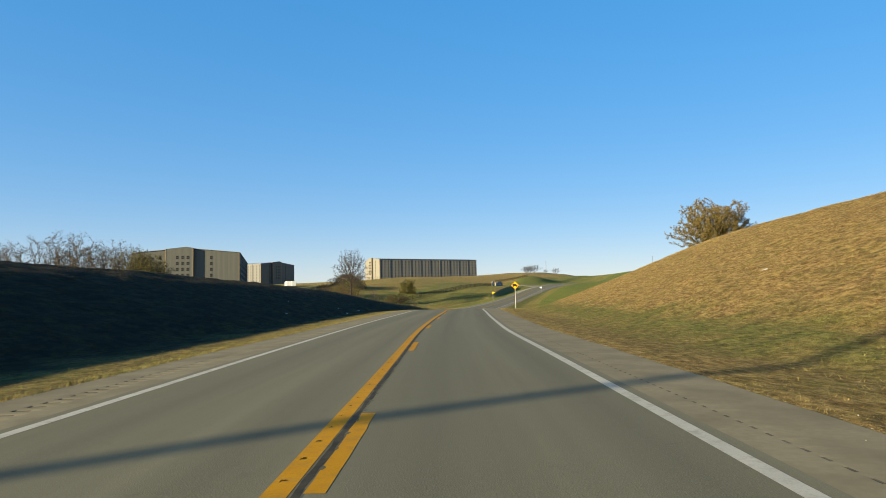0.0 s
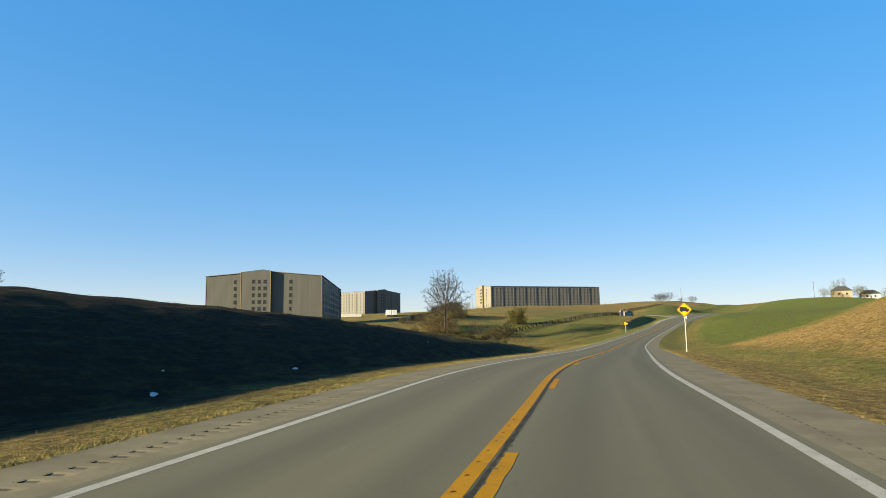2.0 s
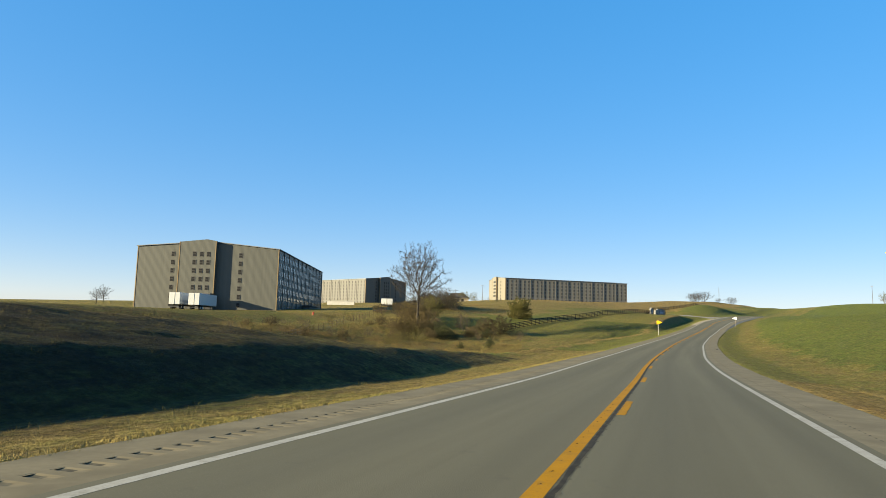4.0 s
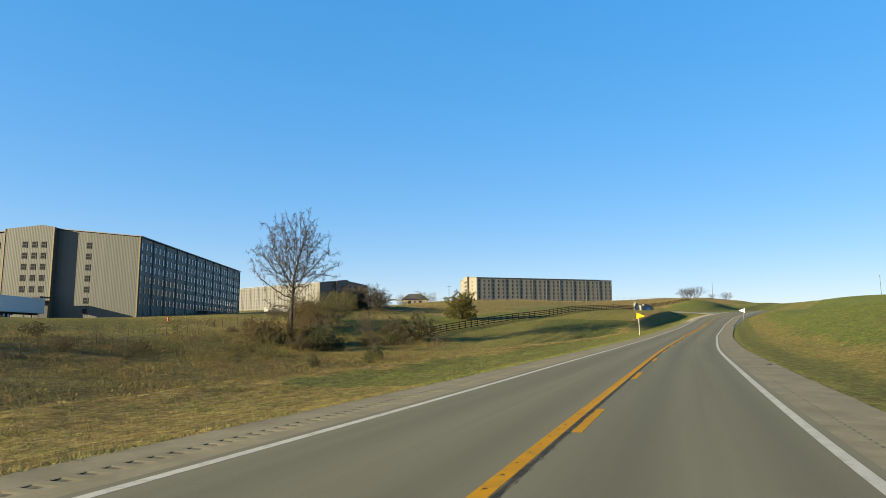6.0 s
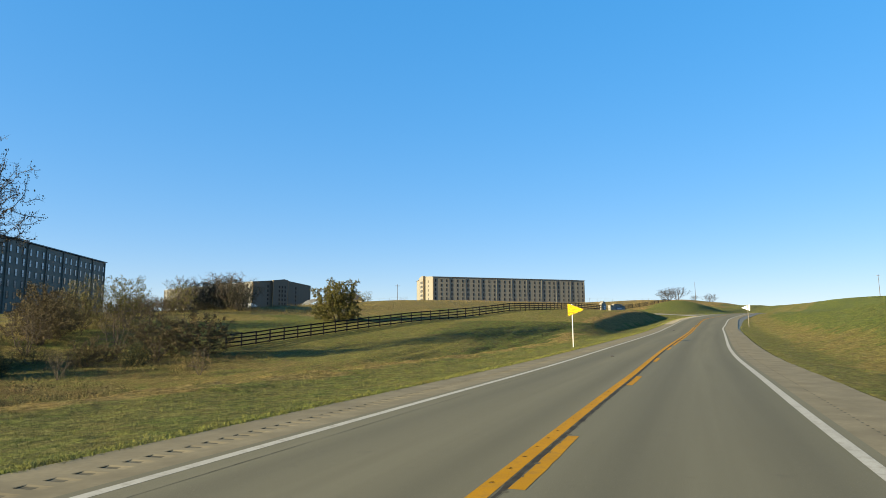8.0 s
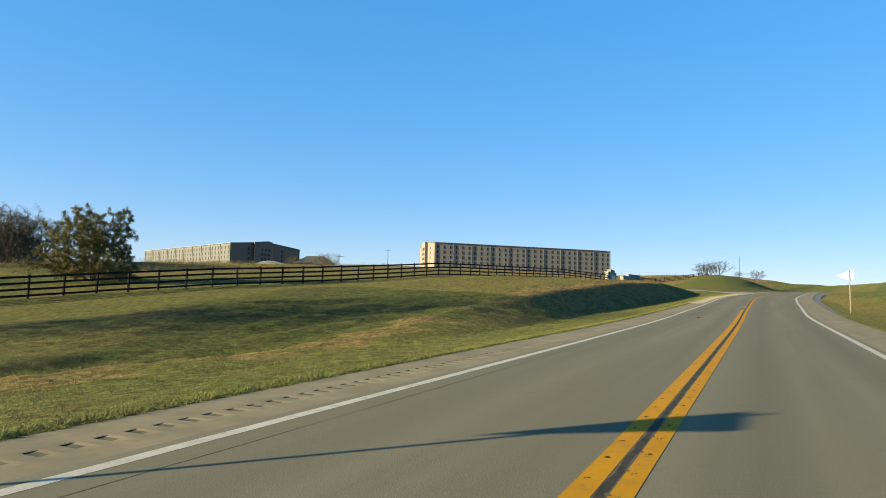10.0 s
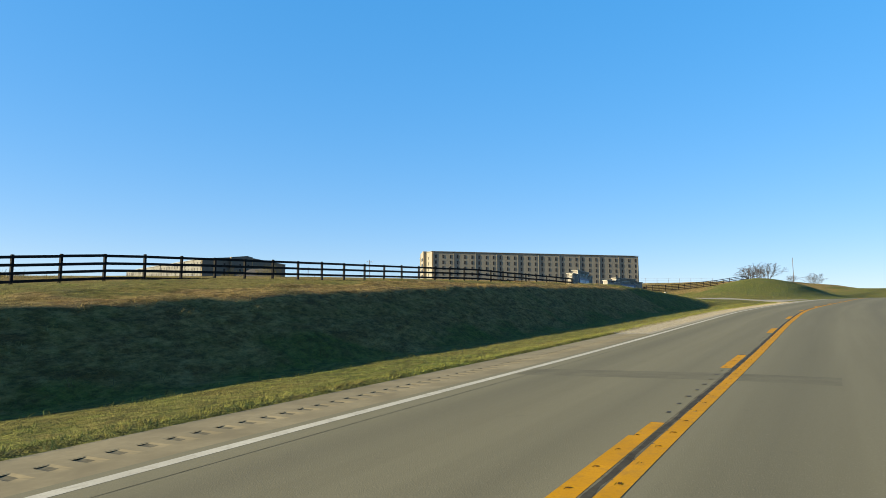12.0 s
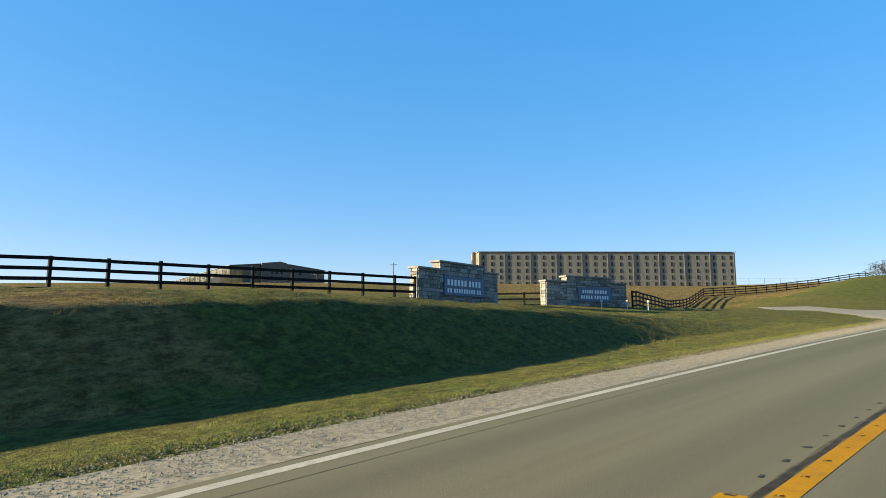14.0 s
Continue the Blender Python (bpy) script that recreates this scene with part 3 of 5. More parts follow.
# ---- road ----
def ribbon(name, u0, u1, y0, y1, lift, material, step=2.0, jag=0.0, seed=0, label="", category="", kind="structure", parent=None, fall=0.0):
    """A strip that lies along the road between two offsets; fall is its slope down and away from u0."""
    rng = np.random.RandomState(seed)
    ys = np.arange(y0, y1 + 1e-6, step)
    us = np.linspace(u0, u1, max(2, int(abs(u1 - u0) / 1.2) + 2))
    if u0 < -1 and u1 > 1:
        us = np.r_[np.linspace(u0, 0, 5)[:-1], np.linspace(0, u1, 5)]
    U, Yy = np.meshgrid(us, ys)
    if jag:
        U = U + (rng.rand(*U.shape) - 0.5) * jag
    x, y = on_road(Yy.ravel(), U.ravel())
    z = road_z(Yy.ravel()) - np.abs(U.ravel()) * 0.012 + lift - fall * np.abs(U.ravel() - u0)
    n = len(us)
    faces = [(i * n + j, i * n + j + 1, (i + 1) * n + j + 1, (i + 1) * n + j) for i in range(len(ys) - 1) for j in range(n - 1)]
    me = mesh(name, np.c_[x, y, z], faces)
    uv = me.uv_layers.new(name="lane")
    li = np.empty(len(me.loops), np.int32)
    me.loops.foreach_get("vertex_index", li)
    uv.data.foreach_set("uv", np.c_[U.ravel()[li], Yy.ravel()[li]].astype(np.float32).ravel())
    ob = add(name, me, material, parent)
    if parent is None:
        tagged(ob, label, category, kind=kind)
    elif label:
        ob["label"] = label
    return ob


ROAD_END = 470
road = ribbon("road", -4.0, 3.55, -120, ROAD_END, 0.0, M_ROAD, label="two-lane asphalt highway with worn grey surface", category="road")
ribbon("gravel_shoulder", -5.6, -4.0, 287.9, ROAD_END, 0.0, M_GRAVEL, jag=0.06, step=0.8, seed=13, label="pale limestone gravel shoulder", category="shoulder")
ribbon("shoulder", -5.52, -4.75, -120, 288, -0.0015, M_SHOULDER, jag=0.05, step=1.0, label="narrow asphalt shoulder with milled rumble strip", category="shoulder")
ribbon("shoulder", 4.29, 5.02, -120, ROAD_END, -0.0015, M_SHOULDER, jag=0.05, step=1.0, label="narrow asphalt shoulder with milled rumble strip", category="shoulder")
ribbon("gravel_shoulder", 4.97, 5.9, 250, ROAD_END, -0.003, M_GRAVEL, jag=0.10, step=0.8, seed=12, label="sloping tan gravel edge of the widened shoulder", category="shoulder", fall=0.26)
ribbon("shoulder_strip", -4.38, -4.0, -120, 288, 0.0, M_SHOULDER, parent=road)
ribbon("shoulder_strip", 3.55, 3.92, -120, ROAD_END, 0.0, M_SHOULDER, parent=road)
ribbon("edge_line", -3.835, -3.665, -120, ROAD_END, 0.002, M_WHITE_LINE, parent=road, label="white painted edge line")
ribbon("edge_line", 3.225, 3.395, -120, ROAD_END, 0.002, M_WHITE_LINE, parent=road, label="white painted edge line")


def milled(name, u0, u1, y0, y1, pitch, cut, depth, lift, material, label, back=0.85, grit_shade=0.6):
    """A strip with milled cuts across it: a steep wall on the u0 side, a scooped floor that rises towards u1."""
    ys = np.concatenate([[k - cut / 2, k - cut / 2 + 0.008, k - cut * 0.1, k + cut * 0.2, k + cut / 2] for k in np.arange(y0, y1, pitch)])
    dip = np.tile([0.0, 0.85, 1.0, 0.6, 0.0], len(ys) // 5) * depth * np.repeat(np.random.RandomState(5).uniform(0.75, 1.15, len(ys) // 5), 5)
    rows = []
    for u, f in ((u0, 0.0), (u0 + 0.006, 1.0), (u0 + (u1 - u0) * grit_shade * 0.5, 1.0), (u0 + (u1 - u0) * grit_shade, back), (u1, 0.0)):
        x, y = on_road(ys, np.full(len(ys), u))
        rows.append(np.c_[x, y, road_z(ys) - abs(u) * 0.012 + lift - dip * f])
    n = len(ys)
    faces = [(a * n + i, (a + 1) * n + i, (a + 1) * n + i + 1, a * n + i + 1) for a in range(4) for i in range(n - 1)]
    me = mesh(name, np.concatenate(rows), faces)
    ob = add(name, me, material, road, label)
    # darker cut floors: grit, and the wall's shadow painted in beside u0
    if material is M_SHOULDER:
        me.materials.append(M_GRIT_SHADE)
        me.polygons.foreach_set("material_index", np.array([1 if i % 5 < 3 and 0 < a < 3 else 0 for a in range(4) for i in range(n - 1)], np.int32))
    ob["kind"] = "stuff"
    return ob


milled("rumble_strip", -4.78, -4.38, -120, 288, 0.323, 0.17, 0.012, 0.0, M_SHOULDER, "row of milled rumble cuts in the shoulder", 0.95)
# narrow dark band here paints the shadow along each cut's left wall
milled("rumble_strip", 3.92, 4.32, -120, ROAD_END, 0.305, 0.21, 0.006, 0.0, M_SHOULDER, "row of milled rumble cuts in the shoulder", 0.7, 0.11)
ribbon("centre_line", -0.335, -0.29, -120, 271.8, 0.003, M_YELLOW_LINE, step=1.0, parent=road, label="solid yellow centre line")
milled("centre_line", -0.29, -0.145, -120, 271.8, 0.64, 0.09, 0.003, 0.003, M_YELLOW_LINE, "yellow centre line with small milled cuts", 0.6)
ribbon("centre_line", -0.045, -0.0, 222, ROAD_END, 0.003, M_YELLOW_LINE, step=1.0, parent=road, label="solid yellow centre line")
milled("centre_line", 0.0, 0.115, 222, ROAD_END, 0.64, 0.09, 0.003, 0.003, M_YELLOW_LINE, "yellow centre line with small milled cuts", 0.6)
ribbon("joint_seal", -0.15, -0.05, -120, ROAD_END, 0.0012, M_JOINT, step=0.5, jag=0.02, seed=4, parent=road, label="grey worn edge of the centre joint")
ribbon("joint_seal", -0.125, -0.062, -120, ROAD_END, 0.002, M_SEAL, step=0.25, jag=0.03, seed=3, parent=road, label="dark ragged sealed centre joint")
ribbon("pavement_band", -3.6, 1.4, 275.5, 276.6, 0.0008, M_BAND, step=0.2, parent=road, label="faint darker band across the lanes")
ribbon("crack", -3.358, -3.342, 235, 420, 0.002, M_JOINT, step=0.6, jag=0.012, seed=6, parent=road, label="fine dark crack beside the edge line")
ribbon("crack", -3.31, -3.295, 150, 235, 0.002, M_JOINT, step=0.7, jag=0.015, seed=8, parent=road, label="fine dark crack beside the edge line")
for k in range(-6, 21):
    y0 = 10.85 * k + float(np.interp(k, (0, 2, 13, 17), (0.0, 1.2, 1.2, 0.0)))
    ribbon("dash", -0.05, 0.108, y0 - 0.65, y0 + 2.4, 0.0025, M_YELLOW_LINE, step=0.3, jag=0.018, seed=k + 40, parent=road)
for k in range(17):
    ribbon("dash", -0.335, -0.145, 277.3 + 10.7 * k, 280.1 + 10.7 * k, 0.0025, M_YELLOW_LINE, step=0.3, jag=0.018, seed=k + 80, parent=road)


def grooves(name, uc, width, length, spacing, y0, y1, material, skew, label):
    """Small flat dark shapes laid on the surface for nicks, cuts and cut shadows, one joined mesh."""
    verts, faces = [], []
    rng = np.random.RandomState(5)
    for y in np.arange(y0, y1, spacing):
        z = float(road_z(y)) - abs(uc) * 0.012 + (0.0052 if material is M_NOTCH_SHADE else 0.003)
        w, l, b = width * (0.5 + 1.0 * rng.rand()), length * (0.6 + 0.8 * rng.rand()), len(verts)
        for du, dy in ((-w / 2, -l * 0.15), (-w * 0.3, -l / 2), (w * 0.3, -l / 2), (w / 2, l * 0.1), (w * 0.3, l / 2), (-w * 0.3, l / 2)):
            px, py = on_road(y + dy + du * skew, uc + du + rng.normal(0, 0.004))
            verts.append((float(px), float(py), z))
        faces.append(tuple(range(b, b + 6)))
    return add(name, mesh(name, verts, faces), material, road, label)


for args in ((-0.25, 0.075, 0.11, 0.64, 272.4, 420, M_GROOVE, 0.1, "row of small milled cuts beside the joint"),
             # the next two rows are painted shadows at the yellow line's cuts
             (-0.265, 0.026, 0.05, 0.64, -120, 271.5, M_NOTCH_SHADE, 0.3, "row of small painted shadows at the cuts in the yellow line"),
             (0.03, 0.026, 0.05, 0.64, 222, 420, M_NOTCH_SHADE, 0.3, "row of small painted shadows at the cuts in the yellow line"),
             (-0.045, 0.05, 0.09, 0.64, 0, 300, M_JOINT, 0.1, "row of small torn nicks along the joint")):
    grooves("rumble_grooves", *args)["kind"] = "stuff"


# ---- road signs ----
def sign_post(parent, h, r=0.035, material=None):
    bm = boxed((-r, -r * 0.6, -0.35), (r, r * 0.6, h), 0.008)
    part("post", bm, material or M_STEEL_POST, parent)


def flat_plate(points, y0, y1):
    bm = bmesh.new()
    f = bm.faces.new([bm.verts.new((x, y0, z)) for x, z in points])
    r = bmesh.ops.extrude_face_region(bm, geom=[f])
    bmesh.ops.translate(bm, verts=[g for g in r["geom"] if isinstance(g, bmesh.types.BMVert)], vec=(0, y1 - y0, 0))
    bmesh.ops.recalc_face_normals(bm, faces=bm.faces)
    return bm


def pennant(x, y, turn, centre, label, post=None):
    """A pennant-shaped no passing sign on its post; the face looks along -y before the turn."""
    z = ground_z(x, y)
    t = empty("no_passing_sign", pose(x, y, z, 0, 0, turn), label, "road sign", "no passing signs")
    sign_post(t, centre - z + 0.42, 0.035, post)
    c = centre - z
    h, l = 0.45, 1.08
    x0 = -0.30
    pts = [(x0, c - h), (x0 + l, c - 0.03), (x0 + l, c + 0.03), (x0, c + h)]
    panel = part("panel", flat_plate(pts, -0.045, -0.041), M_SIGN_YELLOW, t, "yellow pennant face with black border")
    part("panel_back", flat_plate(pts, -0.040, -0.037), M_SIGN_BACK, t, "bare metal back of the panel")
    e = 0.035
    for a, b in zip(pts, pts[1:] + pts[:1]):
        d = Vector((b[0] - a[0], b[1] - a[1]))
        nrm = Vector((-d.y, d.x)).normalized()
        p = [Vector(a) + nrm * e * 0.6, Vector(b) + nrm * e * 0.6, Vector(b) + nrm * e * 1.2, Vector(a) + nrm * e * 1.2]
        part("border", flat_plate([tuple(v) for v in p], -0.049, -0.046), M_SIGN_BLACK, panel)
    for word, dx, dz, size in (("NO", 0.19, 0.20, 0.16), ("PASSING", 0.40, 0.0, 0.16), ("ZONE", 0.27, -0.20, 0.16)):
        add("lettering", text_mesh(word, size), M_SIGN_BLACK, panel, m=pose(x0 + dx, -0.049, c + dz))
    return t


def diamond_sign(x, y, turn, centre, label):
    z = ground_z(x, y)
    t = empty("warning_sign", pose(x, y, z, 0, 0, turn), label, "road sign")
    c, a = centre - z, 0.68
    sign_post(t, c + 0.3)
    pts = [(0, c - a), (a, c), (0, c + a), (-a, c)]
    panel = part("panel", flat_plate(pts, -0.045, -0.041), M_SIGN_AMBER, t, "amber diamond face")
    part("panel_back", flat_plate(pts, -0.040, -0.037), M_SIGN_BACK, t, "bare metal back of the panel")
    e = 0.05
    for p, q in zip(pts, pts[1:] + pts[:1]):
        d = Vector((q[0] - p[0], q[1] - p[1]))
        nrm = Vector((-d.y, d.x)).normalized()
        s = [Vector(p) + nrm * e * 0.6, Vector(q) + nrm * e * 0.6, Vector(q) + nrm * e, Vector(p) + nrm * e]
        part("border", flat_plate([tuple(v) for v in s], -0.049, -0.046), M_SIGN_BLACK, panel)
    truck = [(-0.36, -0.12), (0.36, -0.12), (0.36, 0.06), (0.22, 0.08), (0.16, 0.20), (0.0, 0.20), (0.0, 0.10), (-0.06, 0.24), (-0.36, 0.20)]
    part("symbol", flat_plate([(px * 1.2, c + pz * 1.2) for px, pz in truck], -0.049, -0.046), M_SIGN_BLACK, panel, "black truck symbol")
    for wx in (-0.26, 0.24):
        bm = bmesh.new()
        bmesh.ops.create_cone(bm, cap_ends=True, segments=14, radius1=0.085, radius2=0.085, depth=0.004, matrix=pose(wx, -0.048, c - 0.155, 90))
        part("symbol", bm, M_SIGN_BLACK, panel)
    return t


diamond_sign(12.62, 104.5, -2, 2.85, "amber diamond warning sign with black truck symbol on a pale post")
pennant(13.9, 223.9, -6, 2.33, "yellow pennant no passing sign on a pale steel post")
pennant(37.3, 276.35, 174, 4.45, "back of a bare metal pennant sign on a thin post", M_WEATHERED)


# ---- board fences ----
def fence_line(points, spacing):
    pts = [Vector(p) for p in points]
    out, carry = [pts[0].copy()], 0.0
    for a, b in zip(pts, pts[1:]):
        d = (b - a).length
        k = spacing - carry
        while k <= d:
            out.append(a + (b - a) * (k / d))
            k += spacing
        carry = d - (k - spacing)
    if (out[-1] - pts[-1]).length > 0.6:
        out.append(pts[-1].copy())
    return out


POST_ME = None
RAIL_ME = None


def board_fence(points, spacing, height, label, boards=4):
    global POST_ME, RAIL_ME
    if POST_ME is None:
        bm = boxed((-0.065, -0.065, 0), (0.065, 0.065, 1), 0.012)
        POST_ME = bpy.data.meshes.new("post")
        bm.to_mesh(POST_ME)
        bm = boxed((0, -0.015, -0.07), (1, 0.015, 0.07), 0.0)
        RAIL_ME = bpy.data.meshes.new("rail")
        bm.to_mesh(RAIL_ME)
    line = fence_line(points, spacing)
    feet = [Vector((p.x, p.y, ground_z(p.x, p.y))) for p in line]
    t = empty("board_fence", Matrix.Translation(feet[0]), label, "fence", "board fences")
    rng = random.Random(7)
    for f in feet:
        o = f - feet[0]
        add("post", POST_ME, M_FENCE, t, m=Matrix.Translation((o.x, o.y, o.z - 0.2)) @ pose(0, 0, 0, rng.uniform(-1, 1), rng.uniform(-1, 1), rng.uniform(-4, 4)) @ Matrix.Diagonal((1, 1, height + 0.27 + rng.uniform(-0.02, 0.02), 1)))
    for a, b in zip(feet, feet[1:]):
        d = b - a
        side = Vector((d.y, -d.x, 0)).normalized() * 0.085
        for k in range(boards):
            z = height * (0.16 + 0.84 * k / (boards - 1)) - 0.05 + rng.uniform(-0.012, 0.012)
            o = a - feet[0] + side + Vector((0, 0, z))
            m = d.to_track_quat("X", "Z").to_matrix().to_4x4()
            add("rail", RAIL_ME, M_FENCE, t, m=Matrix.Translation(o) @ m @ Matrix.Diagonal((d.length, 1, 1, 1)))
    return t


FENCE_A = [(-20.8, 236.8), (-19, 243), (-13, 258), (-3, 277), (4, 295), (11, 316), (18.5, 337.2)]
board_fence(FENCE_A, 2.05, 1.4, "black four-board wooden fence along the bank")
FENCE_B = [(25.4, 358.8), (24.6, 366), (23.2, 390), (23.5, 412), (34, 427), (46, 441), (51, 462), (54, 482)]
board_fence(FENCE_B, 2.4, 1.3, "black four-board wooden fence dipping past the drive")


# ---- rickhouse warehouses ----
WIN_ME = {}


def window_mesh(w, h, glass):
    """Frame and recessed pane of one warehouse window; the face looks along -y."""
    if (w, h, glass.name) not in WIN_ME:
        bm = bmesh.new()
        t = 0.06
        for lo, hi in (((-w / 2 - t, -0.055, -h / 2 - t), (w / 2 + t, 0.02, -h / 2)), ((-w / 2 - t, -0.055, h / 2), (w / 2 + t, 0.02, h / 2 + t)),
                       ((-w / 2 - t, -0.055, -h / 2), (-w / 2, 0.02, h / 2)), ((w / 2, -0.055, -h / 2), (w / 2 + t, 0.02, h / 2)), ((-w / 2, -0.05, -0.025), (w / 2, 0.0, 0.025))):
            box(bm, lo, hi)
        me = bpy.data.meshes.new("window")
        bm.to_mesh(me)
        bm.free()
        me.materials.append(M_FRAME)
        pane = bpy.data.meshes.new("pane")
        bm = boxed((-w / 2, -0.045, -h / 2), (w / 2, -0.03, h / 2))
        bm.to_mesh(pane)
        bm.free()
        pane.materials.append(glass)
        WIN_ME[(w, h, glass.name)] = (me, pane)
    return WIN_ME[(w, h, glass.name)]


def add_window(parent, x, y, z, turn, w=0.85, h=1.2, glass=None):
    me, pane = window_mesh(w, h, glass or M_GLASS)
    o = add("window", me, M_FRAME, parent, m=pose(x, y, z, 0, 0, turn))
    add("pane", pane, None, o)


def rickhouse(x, y, turn, width, depth, eave, ridge, base, floors, label, wall, sides, block=1.4, left_side=False, side_glass=None):
    """A gabled barrel warehouse. Its front-right corner stands at x, y; the front runs to the left of it, the long side runs back.
    A narrower block stands proud of the front gable."""
    t = empty("warehouse", pose(x, y, base, 0, 0, turn), label, "warehouse", "barrel warehouses")
    w, d = width, depth

    def roof_z(px):
        return eave + (ridge - eave) * (1 - abs(px + w / 2) / (w / 2))
    bm = bmesh.new()
    prof = [(-w, -3), (0, -3), (0, eave), (-w / 2, ridge), (-w, eave)]
    a = [bm.verts.new((px, 0, pz)) for px, pz in prof]
    b = [bm.verts.new((px, d, pz)) for px, pz in prof]
    bm.faces.new(a)
    bm.faces.new(b[::-1])
    for i in range(5):
        j = (i + 1) % 5
        bm.faces.new((a[i], b[i], b[j], a[j]))
    bmesh.ops.recalc_face_normals(bm, faces=bm.faces)
    part("wall", bm, wall, t)
    # roof sheets with an overhang
    for s in (-1, 1):
        bm = bmesh.new()
        xe = -w / 2 + s * (w / 2 + 0.35)
        p = [(-w / 2, -0.3, ridge + 0.12), (xe, -0.3, eave + 0.10), (xe, d + 0.3, eave + 0.10), (-w / 2, d + 0.3, ridge + 0.12)]
        v = [bm.verts.new(q) for q in p] + [bm.verts.new((q[0], q[1], q[2] + 0.2)) for q in p]
        bm.faces.new(v[:4]), bm.faces.new(v[4:][::-1])
        for i in range(4):
            bm.faces.new((v[i], v[(i + 1) % 4], v[4 + (i + 1) % 4], v[4 + i]))
        bmesh.ops.recalc_face_normals(bm, faces=bm.faces)
        part("roof", bm, M_ROOF, t)
    # proud block in the middle of the front gable
    bx0, bx1 = -w * 0.692, -w * 0.438
    if block:
        bm = bmesh.new()
        prof = [(bx0, -3), (bx1, -3), (bx1, roof_z(bx1) + 0.4), (-w / 2, ridge + 0.6), (bx0, roof_z(bx0) + 0.4)]
        a = [bm.verts.new((px, -block, pz)) for px, pz in prof]
        b = [bm.verts.new((px, 0.6, pz)) for px, pz in prof]
        bm.faces.new(a)
        bm.faces.new(b[::-1])
        for i in range(5):
            bm.faces.new((a[i], b[i], b[(i + 1) % 5], a[(i + 1) % 5]))
        bmesh.ops.recalc_face_normals(bm, faces=bm.faces)
        part("stair_block", bm, wall, t)
        for px in (bx0, bx1):
            part("corner_trim", boxed((px - 0.10, -block - 0.07, -0.5), (px + 0.10, -block + 0.2, roof_z(px) + 0.42)), M_TRIM, t)
    for px in (-w, 0):
        part("corner_trim", boxed((px - 0.10, -0.07, -0.5), (px + 0.10, 0.2, eave + 0.05)), M_TRIM, t)
    step = (eave - 1.2) / floors
    zs = [1.7 + step * i for i in range(floors)]
    for i, z in enumerate(zs):
        if i < floors:
            add_window(t, -w * 0.27, -0.02, z, 0)
            add_window(t, -w * 0.75, -0.02, z, 0)
        if block and i > 1:
            for k in (0.585, 0.535, 0.487):
                add_window(t, -w * k, -block - 0.02, z, 0)
    cols = sides
    for k in range(cols):
        py = d * (k + 0.5) / cols
        for z in zs:
            add_window(t, -w - 0.02 if left_side else 0.02, py, z, -90 if left_side else 90, 0.62, 1.35, side_glass)
    for k in range(0, cols + 1, 3):
        py = min(max(d * k / cols, 0.5), d - 0.5)
        px = -w - 0.2 if left_side else 0.02
        part("downpipe", boxed((px, py - 0.12, -0.5), (px + 0.2, py + 0.12, eave)), M_DOWNPIPE, t)
    return t


rickhouse(-85.6, 246.4, 16.8, 39, 79, 17.45, 19.2, 3.2, 7, "tan ribbed steel barrel warehouse with rows of small windows", M_SIDING, 33, block=1.5, side_glass=M_GLASS_COATED)
rickhouse(-64.9, 510.8, -58.5, 30, 93.0, 17.9, 19.2, 15.3, 7, "pale tan ribbed steel barrel warehouse on the far hill", M_SIDING_PALE, 30, side_glass=M_GLASS_DUSTY)
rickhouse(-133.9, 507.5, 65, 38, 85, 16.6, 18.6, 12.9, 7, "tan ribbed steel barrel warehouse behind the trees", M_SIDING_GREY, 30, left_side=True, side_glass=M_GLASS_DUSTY)


